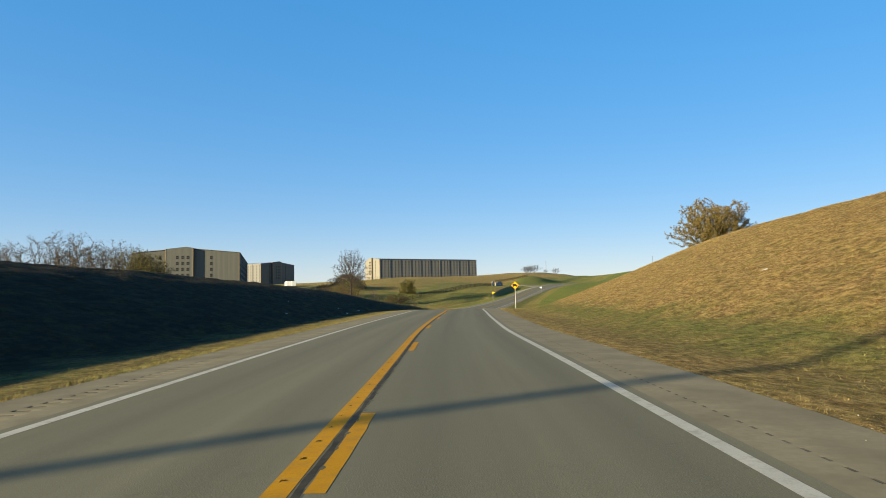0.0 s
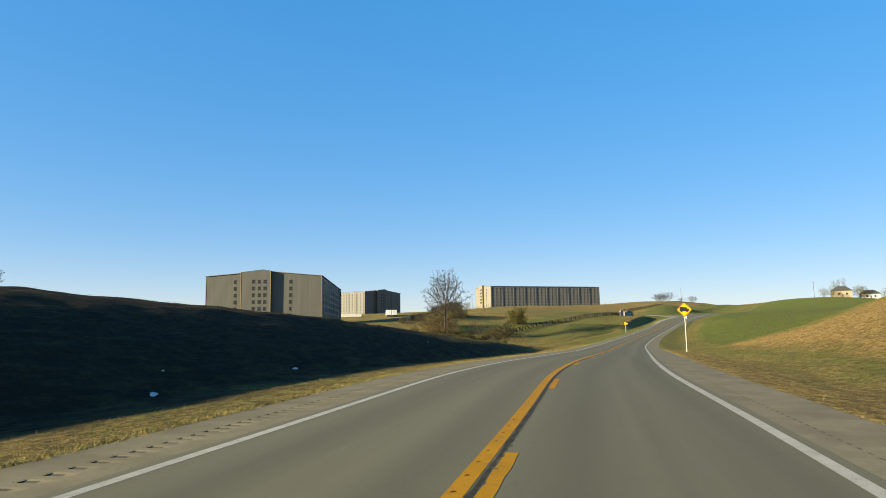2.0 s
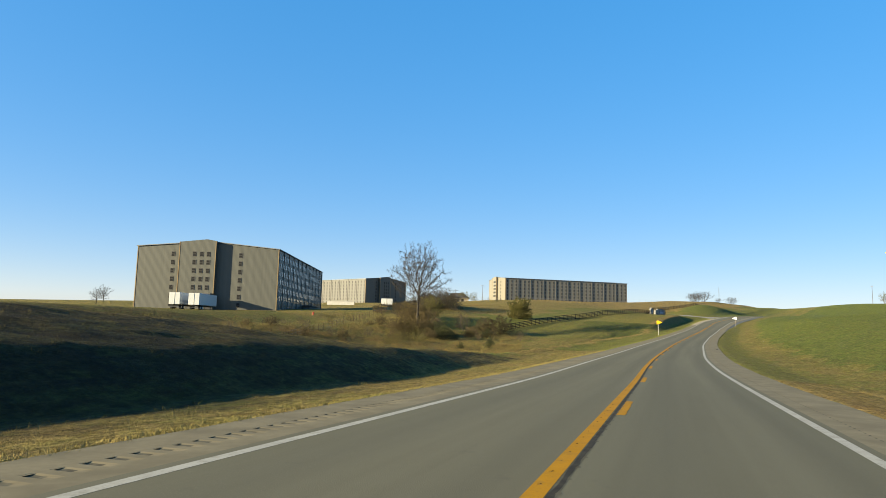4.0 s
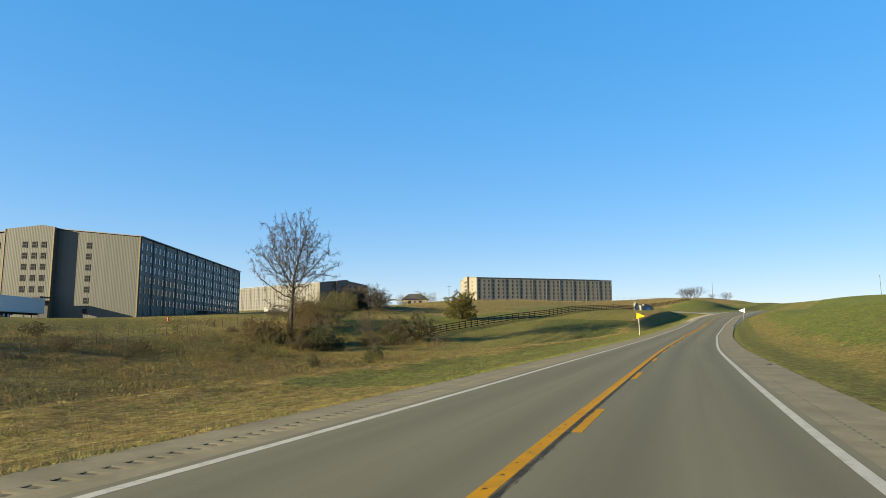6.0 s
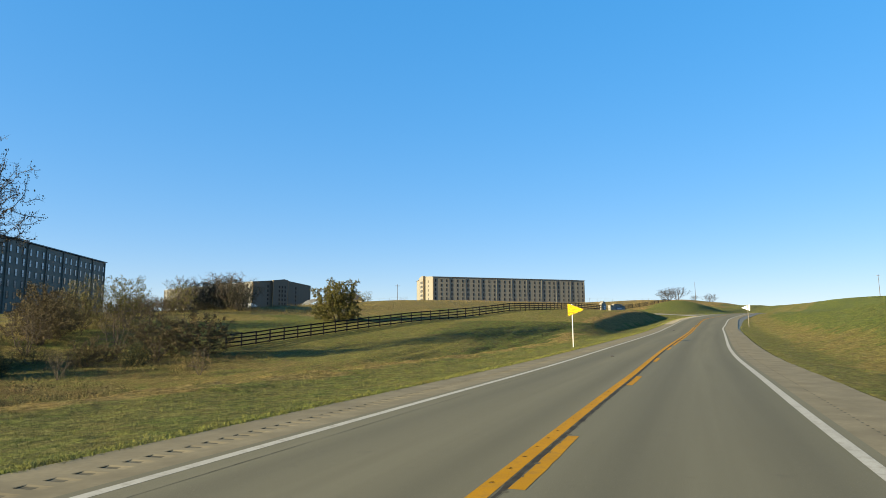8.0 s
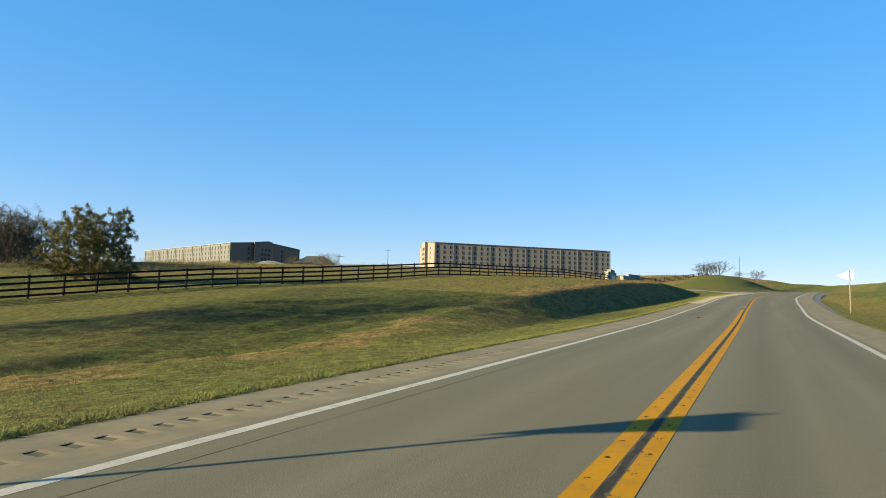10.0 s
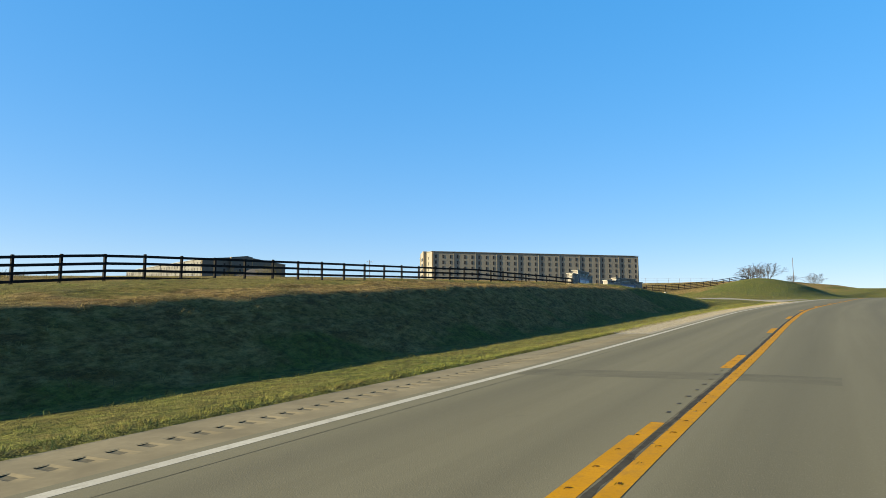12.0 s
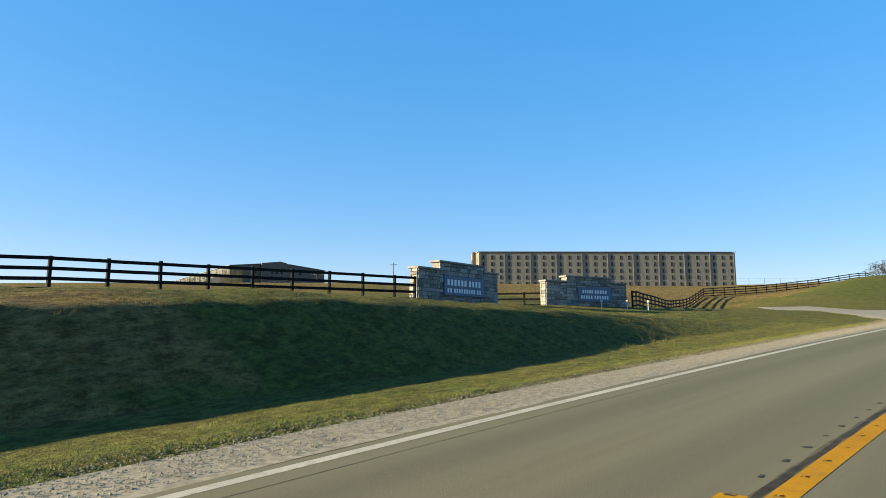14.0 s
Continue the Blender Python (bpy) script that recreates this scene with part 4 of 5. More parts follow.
# ---- trees and shrubs ----
class Wood:
    """Grows a branching plant towards points strewn through its crown; collects tapered limbs and small leaves. Unit height."""

    def __init__(self, seed):
        self.rng = np.random.RandomState(seed)
        self.seed = seed
        self.v, self.f, self.lv, self.lf = [], [], [], []

    def limb(self, a, b, r0, r1, n):
        q = (b - a).to_track_quat("Z", "Y")
        k = len(self.v)
        for p, r in ((a, r0), (b, r1)):
            for i in range(n):
                t = 2 * math.pi * i / n
                self.v.append(p + q @ Vector((math.cos(t) * r, math.sin(t) * r, 0)))
        for i in range(n):
            self.f.append((k + i, k + (i + 1) % n, k + n + (i + 1) % n, k + n + i))

    def leaf(self, p, size):
        a, b = Vector(self.rng.normal(0, 1, 3)).normalized() * size, Vector(self.rng.normal(0, 1, 3)).normalized() * size * 0.7
        k = len(self.lv)
        self.lv += [p, p + a * 0.6 + b * 0.5, p + a * 1.15, p + a * 0.5 - b * 0.5]
        self.lf.append((k, k + 1, k + 2, k + 3))

    def crown_points(self, n, cz, rx, rz, zmin, cone):
        pts = []
        while len(pts) < n:
            d = Vector(self.rng.normal(0, 1, 3)).normalized()
            r = self.rng.uniform(0.02, 1) ** 0.45 * (0.80 + 0.55 * noise.noise(d * 1.8 + Vector((self.seed, 0, 0))))
            p = Vector((d.x * rx * r, d.y * rx * r, d.z * rz * r + cz))
            if cone:
                p.x, p.y = p.x * (1 - cone * max(p.z, 0)), p.y * (1 - cone * max(p.z, 0))
            if p.z > zmin:
                pts.append(p)
        return np.array([tuple(p) for p in pts])

    def grow(self, pts, start, parents, step, rounds=90):
        """Each round every twig tip nearest to some free point grows a step that way; reached points are dropped."""
        nodes, parents = [np.array(p, float) for p in start], list(parents)
        best, who = np.full(len(pts), 1e9), np.zeros(len(pts), int)
        alive, fresh = np.ones(len(pts), bool), list(range(len(nodes)))
        for _ in range(rounds):
            for i in fresh:
                d = np.linalg.norm(pts - nodes[i], axis=1)
                m = d < best
                best[m], who[m] = d[m], i
            alive &= best > step * 1.5
            if not alive.any():
                break
            fresh = []
            for i in np.unique(who[alive]):
                d = pts[alive & (who == i)] - nodes[i]
                d = (d / np.linalg.norm(d, axis=1)[:, None]).mean(0) + self.rng.normal(0, 0.16, 3) + (0, 0, 0.05)
                nodes.append(nodes[i] + d / max(np.linalg.norm(d), 1e-6) * step)
                parents.append(int(i))
                fresh.append(len(nodes) - 1)
            if len(nodes) > 8000:
                break
        return nodes, parents

    def build(self, n, cz, rx, rz, zmin, cone, trunk, stems, step, tip, leaves, size, twigs):
        if stems == 1:
            k = max(2, int(trunk / step))
            bend = self.rng.normal(0, 0.006, (k + 1, 2)).cumsum(0) * 0.5
            start = [(bend[i, 0], bend[i, 1], trunk * i / k) for i in range(k + 1)]
            parents = [-1] + list(range(k))
        else:
            start, parents = [], []
            for s in range(stems):
                t, tilt = 2 * math.pi * s / stems + self.rng.uniform(-0.3, 0.3), self.rng.uniform(0.2, 1.1)
                for i in range(4):
                    r = 0.015 + tilt * i * step
                    start.append((math.cos(t) * r, math.sin(t) * r, i * step))
                    parents.append(-1 if i == 0 else len(start) - 2)
        nodes, parents = self.grow(self.crown_points(n, cz, rx, rz, zmin, cone), start, parents, step)
        load, kids = np.zeros(len(nodes)), np.zeros(len(nodes), int)
        for i in range(len(nodes) - 1, -1, -1):
            load[i] = max(load[i], 1.0)
            if parents[i] >= 0:
                load[parents[i]] += load[i] if kids[i] else 1.0
                kids[parents[i]] += 1
        rad = tip * load ** 0.43
        for i, p in enumerate(parents):
            if p < 0:
                continue
            a, b = Vector(nodes[p]), Vector(nodes[i])
            self.limb(a, b, max(min(rad[p], rad[i] * 1.35), rad[i]), rad[i], 7 if rad[i] > tip * 7 else (4 if rad[i] > tip * 2.5 else 3))
            if rad[i] < tip * 3.2:
                for _ in range(twigs):
                    e = b + ((b - a).normalized() + Vector(self.rng.normal(0, 0.7, 3))).normalized() * step * self.rng.uniform(0.6, 1.9)
                    self.limb(b, e, tip * 0.8, tip * 0.35, 3)
                    for _ in range(int(leaves + self.rng.rand())):
                        self.leaf(b + (e - b) * self.rng.uniform(0.2, 1.1) + Vector(self.rng.normal(0, size * 0.7, 3)), size * self.rng.uniform(0.6, 1.3))


PLANT = {}
PLANT_COUNT = []


def plant(name, key, x, y, height, label, category, bark, leaf_mat, n=350, cz=0.5, rx=0.5, rz=0.5, zmin=0.05, cone=0.0, trunk=0.3, stems=1, step=0.035, tip=0.0016,
          leaves=1.5, size=0.02, twigs=1, wide=1.0, seed=1, turn=0.0, group="", sink=0.15):
    """A tree or shrub at x, y, scaled to the height; alike ones share their meshes."""
    if key not in PLANT:
        w = Wood(seed)
        w.build(n, cz, rx, rz, zmin, cone, trunk, stems, step, tip, leaves, size, twigs)
        top = max(v.z for v in w.v + w.lv)
        far = sorted(math.hypot(v.x, v.y) for v in w.v + w.lv)
        broad = 2 * far[int(len(far) * 0.985)]
        for v in w.v + w.lv:
            v.x, v.y, v.z = v.x / broad, v.y / broad, v.z / top
        PLANT[key] = (mesh("trunk", w.v, w.f, True), mesh("crown", w.lv, w.lf) if w.lv else None)
    stem, crown = PLANT[key]
    PLANT_COUNT.append(key)
    z = ground_z(x, y) - sink
    m = pose(x, y, z, 0, 0, turn) @ Matrix.Diagonal((height * wide, height * wide, height, 1))
    t = empty(name, m, label, category, group)
    add("trunk", stem, bark, t)
    if crown:
        add("crown", crown, leaf_mat, t)
    return t


plant("tree", "walnut", -36.0, 219.5, 21.0, "tall nearly bare deciduous tree with sparse brown leaves", "tree", M_BARK, M_LEAF_GREY, n=1700, cz=0.62, rx=0.42, rz=0.40, zmin=0.22, trunk=0.42, step=0.0155, tip=0.0010, leaves=2.0, size=0.0085, twigs=2, wide=0.60, seed=5)
plant("tree", "maple", 55.6, 126.6, 12.6, "broad autumn tree with thin orange-brown leaves on the hill", "tree", M_BARK, M_LEAF_AUTUMN, n=2600, cz=0.47, rx=0.66, rz=0.53, zmin=0.03, stems=9, step=0.021, tip=0.0010, leaves=21, size=0.0088, twigs=2, wide=1.4, seed=9)
plant("shrub", "roundbush", -20.1, 264.5, 6.6, "rounded olive-brown shrub in the meadow", "shrub", M_TWIG, M_LEAF_OLIVE, n=1000, cz=0.40, rx=0.62, rz=0.62, zmin=0.03, stems=13, step=0.03, tip=0.0013, leaves=44, size=0.0115, twigs=2, wide=1.2, seed=6)

RNG = random.Random(21)


def rusty(x, y, h, wide=1.1):
    k = len(PLANT_COUNT) % 3
    plant("shrub", "rusty" + str(k), x, y, h, "dry rust-brown thicket shrub in the hollow", "shrub", M_TWIG, M_LEAF_RUST, n=330, cz=0.42, rx=0.6, rz=0.55, zmin=0.05, stems=7, step=0.046, tip=0.0018, leaves=44.0, size=0.0165, twigs=1, wide=wide, seed=14 + k, turn=RNG.uniform(0, 360), group="thicket shrubs")


def twiggy(x, y, h, wide=0.9, key="twiggy", seed=17):
    k = len(PLANT_COUNT) % 2
    plant("shrub", key + str(k), x, y, h, "bare twiggy grey-brown shrub in dry grass", "shrub", M_TWIG, M_LEAF_GREY, n=300, cz=0.5, rx=0.5, rz=0.52, zmin=0.05, stems=6, step=0.044, tip=0.0024, leaves=2.6, size=0.014, twigs=2, wide=wide, seed=seed + k, turn=RNG.uniform(0, 360), group="bare shrubs")


def olive(x, y, h, wide=1.1):
    k = len(PLANT_COUNT) % 3
    plant("shrub", "olive" + str(k), x, y, h, "olive-leaved hedgerow shrub beside the meadow", "shrub", M_TWIG, M_LEAF_OLIVE, n=340, cz=0.48, rx=0.58, rz=0.54, zmin=0.05, stems=7, step=0.045, tip=0.0018, leaves=18.0, size=0.0155, twigs=1, wide=wide, seed=23 + k, turn=RNG.uniform(0, 360), group="hedgerow shrubs")


def privet(x, y, h, wide=1.1):
    k = len(PLANT_COUNT) % 3
    plant("shrub", "privet" + str(k), x, y, h, "dense dark green hedge shrub beside the meadow", "shrub", M_TWIG, M_LEAF_PRIVET, n=340, cz=0.45, rx=0.58, rz=0.54, zmin=0.03, stems=7, step=0.045, tip=0.0018, leaves=22.0, size=0.015, twigs=1, wide=wide, seed=61 + k, turn=RNG.uniform(0, 360), group="hedgerow shrubs")


def cedar(x, y, h, wide=0.7):
    k = len(PLANT_COUNT) % 3
    plant("cedar_shrub", "cedar" + str(k), x, y, h, "dark green young cedar in the hollow", "shrub", M_BARK, M_LEAF_DARK, n=420, cz=0.38, rx=0.5, rz=0.62, zmin=0.03, cone=0.55, stems=6, step=0.04, tip=0.0015, leaves=34.0, size=0.02, twigs=1, wide=wide, seed=29 + k, turn=RNG.uniform(0, 360), group="cedars")


def bare_tree(x, y, h, wide=0.9, label="small bare winter tree on the rise", key="baretree", seed=31, low=0.18, trunk=0.35, leaves=0.8, stems=1):
    k = len(PLANT_COUNT) % 2
    plant("tree", key + str(k), x, y, h, label, "tree", M_BARK, M_LEAF_GREY, n=520, cz=0.56, rx=0.48, rz=0.46, zmin=low, trunk=trunk, stems=stems, step=0.03, tip=0.0022, leaves=leaves, size=0.013, twigs=2, wide=wide, seed=seed + k, turn=RNG.uniform(0, 360), group="bare trees")


# thicket in the hollow round the tall tree
for x, y, h, w in ((-38.5, 216, 4.4, 1.2), (-33.5, 217.5, 3.6, 1.2), (-36.4, 217.2, 4.6, 1.1), (-40.2, 217.5, 4.0, 1.2), (-41, 235, 6.6, 1.1), (-38, 231.5, 5.0, 1.2), (-44, 238, 5.6, 1.1), (-19.6, 231, 5.0, 1.25), (-23, 229, 4.2, 1.3), (-25, 223, 2.6, 1.1), (-47, 226, 3.0, 1.0), (-31, 212, 2.6, 1.3)):
    rusty(x, y, h, w * 1.15)
for x, y, h, w in ((-29, 215, 3.4, 1.0), (-31.5, 218, 3.2, 1.0), (-33.2, 220, 2.8, 1.0), (-27.2, 216.5, 2.2, 1.1), (-20.5, 194.7, 1.9, 0.8), (-17.2, 205, 2.6, 0.7), (-17, 201.8, 2.0, 0.9), (-21.6, 224.6, 2.6, 0.9), (-40, 220, 2.4, 1.1)):
    cedar(x, y, h * (1.2 if h > 2.7 else 0.9), w * 1.1)
# yellow-olive shrubs, then a bare one and the dark clump of the hedge
for x, y, h, w in ((-31, 203, 3.0, 1.4), (-34, 202, 2.8, 1.4), (-29, 200, 2.0, 1.4), (-44, 243.5, 6.8, 1.0), (-46.5, 246, 5.8, 1.0), (-40.5, 246.5, 6.8, 1.0), (-43, 249.5, 6.0, 1.0), (-46, 265.5, 6.0, 1.0)):
    olive(x, y, h, w)
for x, y, h, w in ((-42, 275, 5.0, 1.2), (-44.5, 277.5, 6.0, 1.2), (-47.5, 280, 6.6, 1.2), (-50.5, 282, 6.4, 1.2), (-53.5, 284, 5.6, 1.2), (-46, 283, 5.6, 1.2), (-51.5, 277.5, 5.4, 1.2), (-54.5, 280, 5.2, 1.2)):
    twiggy(x, y, h * 1.1, w, "dusky", 51)
    privet(x + 0.8, y - 0.6, h * 0.92, w)
for x, y, h, w in ((-48.5, 269, 5.6, 1.0), (-49, 258, 3.6, 1.1), (-47.5, 253, 3.2, 1.2), (-50, 263, 3.0, 1.2), (-51, 273, 3.4, 1.2), (-28, 230, 4.2, 0.9), (-24, 234, 3.4, 0.9), (-14, 222, 2.2, 0.8), (-22, 217, 2.2, 0.9), (-50, 247, 4.2, 1.0), (-34, 226, 4.0, 1.0), (-31, 238, 4.6, 0.8)):
    twiggy(x, y, h * 1.1, w)
for k in range(16):
    (rusty, twiggy)[k % 2](-49 - RNG.uniform(-3, 3) - (285 - 2.6 * k - 245) * 0.06, 286 - 2.6 * k, RNG.uniform(1.6, 2.8), RNG.uniform(1.3, 1.8))
for k in range(44):
    x, y = RNG.uniform(-62, -10), RNG.uniform(180, 232)
    if x > -34 + (y - 190) * 0.75:
        continue
    if k % 3 == 0:
        twiggy(x, y, RNG.uniform(1.4, 2.6), RNG.uniform(0.9, 1.4))
    elif k % 3 == 1:
        rusty(x, y, RNG.uniform(1.0, 2.2), RNG.uniform(1.2, 1.9))
    else:
        olive(x, y, RNG.uniform(1.0, 2.0), RNG.uniform(1.2, 1.9))
for k in range(12):
    (rusty, privet, twiggy)[k % 3](-58 - RNG.uniform(-2, 2), 282 - 2.7 * k, RNG.uniform(2.0, 3.2), RNG.uniform(1.3, 1.7))
# bare trees above the cut and on the far rise
for x, y, h in ((-37, 70, 5.4), (-40.5, 72, 6.4), (-44.5, 70, 7.2), (-49.5, 72, 7.0), (-53.5, 70, 6.2), (-47, 75, 6.4), (-43, 74, 5.8), (-57, 75, 5.4), (-60, 72, 5.0), (-39, 69, 4.6), (-42.5, 69, 5.2), (-51.5, 69, 5.6), (-46, 70, 5.0), (-55.5, 71, 5.2)):
    twiggy(x + 1.5, y, h, 1.05, "thicket", 41)
olive(-33.2, 69, 4.6, 1.0)
olive(-35, 71, 4.2, 1.1)
for x, y, h in ((-33.6, 70.5, 4.2), (-34.4, 69.5, 4.6), (-32.4, 70, 3.6), (-36.2, 70.5, 4.4)):
    olive(x, y, h, 1.15)
bare_tree(-74, 118, 6.0)
for x, y, h in ((57.0, 546, 6.6), (63.0, 541, 7.4), (60.0, 549, 6.0), (76, 570, 3.2), (87.0, 585, 5.8)):
    bare_tree(x, y, h, 1.8, "bushy many-stemmed bare tree on the far rise", "fartree", 37, 0.0, 0.05, 2.6, 7)
for x, y, h in ((-190, 330, 8), (-200, 340, 9), (-182, 345, 7), (-215, 350, 9), (-225, 330, 8), (-235, 345, 9), (-170, 300, 7)):
    bare_tree(x, y, h, 0.9)
for x, y, h in ((-76, 398, 6.5), (-68, 402, 6.0), (-62, 396, 5.0)):
    olive(x, y, h, 1.1)


# ---- weeds and grass ----
def blades(name, n, area, lo, hi, width, material, label, lean=0.35, seed=0, with_cover=True, per=3, tuft=0.0):
    """Many thin upright blades in one mesh. area returns arrays x, y of places."""
    rng = np.random.RandomState(seed)
    x, y = area(rng, n)
    n = len(x)
    x, y = np.repeat(x, per), np.repeat(y, per)
    k = len(x)
    tuft = tuft or width * 2.5
    x, y = x + rng.normal(0, tuft, k), y + rng.normal(0, tuft, k)
    z = land(x, y) + relief(x, y) - 0.02
    h = rng.uniform(lo, hi, k)
    t = rng.uniform(0, 2 * np.pi, k)
    dx, dy = np.cos(t) * width / 2, np.sin(t) * width / 2
    lx, ly = rng.normal(0, lean, k) * h, rng.normal(0, lean, k) * h
    v = np.empty((k, 3, 3))
    v[:, 0], v[:, 1], v[:, 2] = np.c_[x - dx, y - dy, z], np.c_[x + dx, y + dy, z], np.c_[x + lx, y + ly, z + h]
    me = bpy.data.meshes.new(name)
    me.vertices.add(k * 3)
    me.vertices.foreach_set("co", v.ravel())
    me.loops.add(k * 3)
    me.loops.foreach_set("vertex_index", np.arange(k * 3, dtype=np.int32))
    me.polygons.add(k)
    me.polygons.foreach_set("loop_start", np.arange(0, k * 3, 3, dtype=np.int32))
    me.update(calc_edges=True)
    if with_cover:
        set_cover(me, v[:, :, 0].ravel(), v[:, :, 1].ravel())
    return tagged(add(name, me, material), label, "grass", kind="stuff")


def strip(u0, u1, y0, y1, power=1.6):
    """Places between two offsets from the centre line, thicker towards u0."""
    def area(rng, n):
        y = rng.uniform(y0, y1, n)
        u = u0 + (u1 - u0) * rng.rand(n) ** power
        return on_road(y, u)
    return area


def patchy(area, scale, cut):
    """Keeps only the places where a broad noise is high, so that the growth stands in drifts."""
    def out(rng, n):
        x, y = area(rng, n)
        keep = np.array([noise.noise((a * scale, b * scale, 7.7)) + 0.5 * noise.noise((a * scale * 3, b * scale * 3, 2.2)) > cut for a, b in zip(x, y)])
        return x[keep], y[keep]
    return out


def hollow(area):
    """Keeps only the places behind the verge, in the hollow itself."""
    def out(rng, n):
        x, y = area(rng, n)
        keep = x < -3 - (y - 150) * 0.15 + 2.2 * grain(x * 0.22, y * 0.16, 9) + 1.2 * grain(x * 0.7, y * 0.6, 10)
        return x[keep], y[keep]
    return out


blades("grass", 110000, strip(-5.56, -34, -4, 345, 1.7), 0.03, 0.10, 0.010, M_BLADE, "short mown grass blades on the verge and bank", seed=1, lean=0.8)
blades("grass", 90000, strip(5.06, 32, -4, 330, 1.5), 0.02, 0.06, 0.008, M_BLADE, "short dry grass blades on the verge and hill", seed=2, lean=0.8)
blades("grass", 30000, strip(-5.44, -5.85, -4, 345, 1.0), 0.03, 0.10, 0.013, M_BLADE, "ragged grass edge along the shoulder", seed=3, lean=0.9)
blades("grass", 14000, strip(4.98, 5.6, -4, 330, 1.0), 0.015, 0.05, 0.008, M_BLADE, "ragged grass edge along the shoulder", seed=4, lean=0.9)
blades("tall_grass", 60000, strip(12, 48, -4, 122, 1.0), 0.05, 0.15, 0.016, M_BLADE, "tall dry gold grass on the hill", seed=5, lean=0.8)
blades("grass_tufts", 9000, strip(-8, -30, -4, 345, 1.3), 0.05, 0.13, 0.010, M_BLADE, "ragged grass tufts on the verge and bank", seed=11, lean=0.9, per=14, tuft=0.13)
blades("grass_tufts", 8000, strip(7, 40, -4, 330, 1.2), 0.05, 0.13, 0.010, M_BLADE, "ragged grass tufts on the hill", seed=12, lean=0.9, per=14, tuft=0.14)
blades("dead_weeds", 62000, hollow(patchy(strip(-13, -72, 134, 234, 1.0), 0.22, -0.02)), 0.15, 0.75, 0.013, M_BRUSH, "dead brown weeds in the hollow", seed=6, lean=0.45, with_cover=False)
blades("dead_weeds", 9000, patchy(strip(-60, -90, 120, 300, 1.0), 0.11, 0.0), 0.3, 0.8, 0.04, M_BRUSH, "dead brown weeds on the slope", seed=7, lean=0.4, with_cover=False)
blades("dead_weeds", 160, strip(-8.2, -9.6, 262, 330, 1.0), 0.12, 0.34, 0.014, M_BRUSH, "scattered dead weed stalks at the foot of the bank", seed=8, lean=0.35, with_cover=False)


def brush(name, n, area, lo, hi, leaves, label, seed):
    """Low domed clumps of small leaves and stalk ends, joined into one mesh."""
    rng = np.random.RandomState(seed)
    x, y = area(rng, n)
    n = len(x)
    h = rng.uniform(lo, hi, n)
    r = h * rng.uniform(0.6, 1.2, n)
    z = land(x, y) - 0.05
    c = np.repeat(np.c_[x, y, z], leaves, 0)
    d = rng.normal(0, 1, (n * leaves, 3))
    d /= np.linalg.norm(d, axis=1)[:, None]
    d[:, 2] = np.abs(d[:, 2])
    k = rng.rand(n * leaves, 1) ** 0.4
    p = c + d * k * np.repeat(np.c_[r, r, h], leaves, 0)
    s = rng.uniform(0.016, 0.05, (n * leaves, 1))
    a, e = rng.normal(0, 1, (n * leaves, 3)) * s + (0, 0, 0.03), rng.normal(0, 0.7, (n * leaves, 3)) * s
    v = np.stack([p, p + a * 0.6 + e * 0.5, p + a * 1.2, p + a * 0.5 - e * 0.5], 1).reshape(-1, 3)
    me = bpy.data.meshes.new(name)
    q = n * leaves
    me.vertices.add(q * 4)
    me.vertices.foreach_set("co", v.ravel())
    me.loops.add(q * 4)
    me.loops.foreach_set("vertex_index", np.arange(q * 4, dtype=np.int32))
    me.polygons.add(q)
    me.polygons.foreach_set("loop_start", np.arange(0, q * 4, 4, dtype=np.int32))
    me.update(calc_edges=True)
    return tagged(add(name, me, M_BRUSH), label, "brush", kind="stuff")


brush("low_brush", 5200, hollow(patchy(strip(-13.5, -70, 134, 234, 1.0), 0.2, -0.12)), 0.3, 1.4, 100, "low mixed brown and olive brush in the hollow", 9)
brush("low_brush", 500, strip(-50, -80, 225, 300, 1.0), 0.3, 1.0, 50, "low dry brush along the wire fence", 10)


# ---- gravel drive ----
def patch(name, outline, lift, material, label, category):
    """A sheet laid over the ground inside an outline of x, y points."""
    bm = bmesh.new()
    f = bm.faces.new([bm.verts.new((x, y, 0)) for x, y in outline])
    for _ in range(5):
        bmesh.ops.subdivide_edges(bm, edges=[e for e in bm.edges if e.calc_length() > 1.6], cuts=1, use_grid_fill=True)
        bmesh.ops.triangulate(bm, faces=bm.faces)
    for v in bm.verts:
        v.co.z = ground_z(v.co.x, v.co.y) + (-0.06 if v.is_boundary else lift)
    ob = part(name, bm, material, None)
    return tagged(ob, label, category, kind="structure")


def drive_points():
    out = []
    for y, u in ((349, -5.35), (358, -5.35), (366, -5.35), (376, -5.35), (377, -9), (378, -14), (384, -20), (379, -24), (369, -16), (360, -10), (353, -7.2)):
        px, py = on_road(y, u)
        out.append((float(px), float(py)))
    return out


patch("drive", drive_points(), 0.05, M_GRAVEL, "pale gravel entrance drive", "drive")


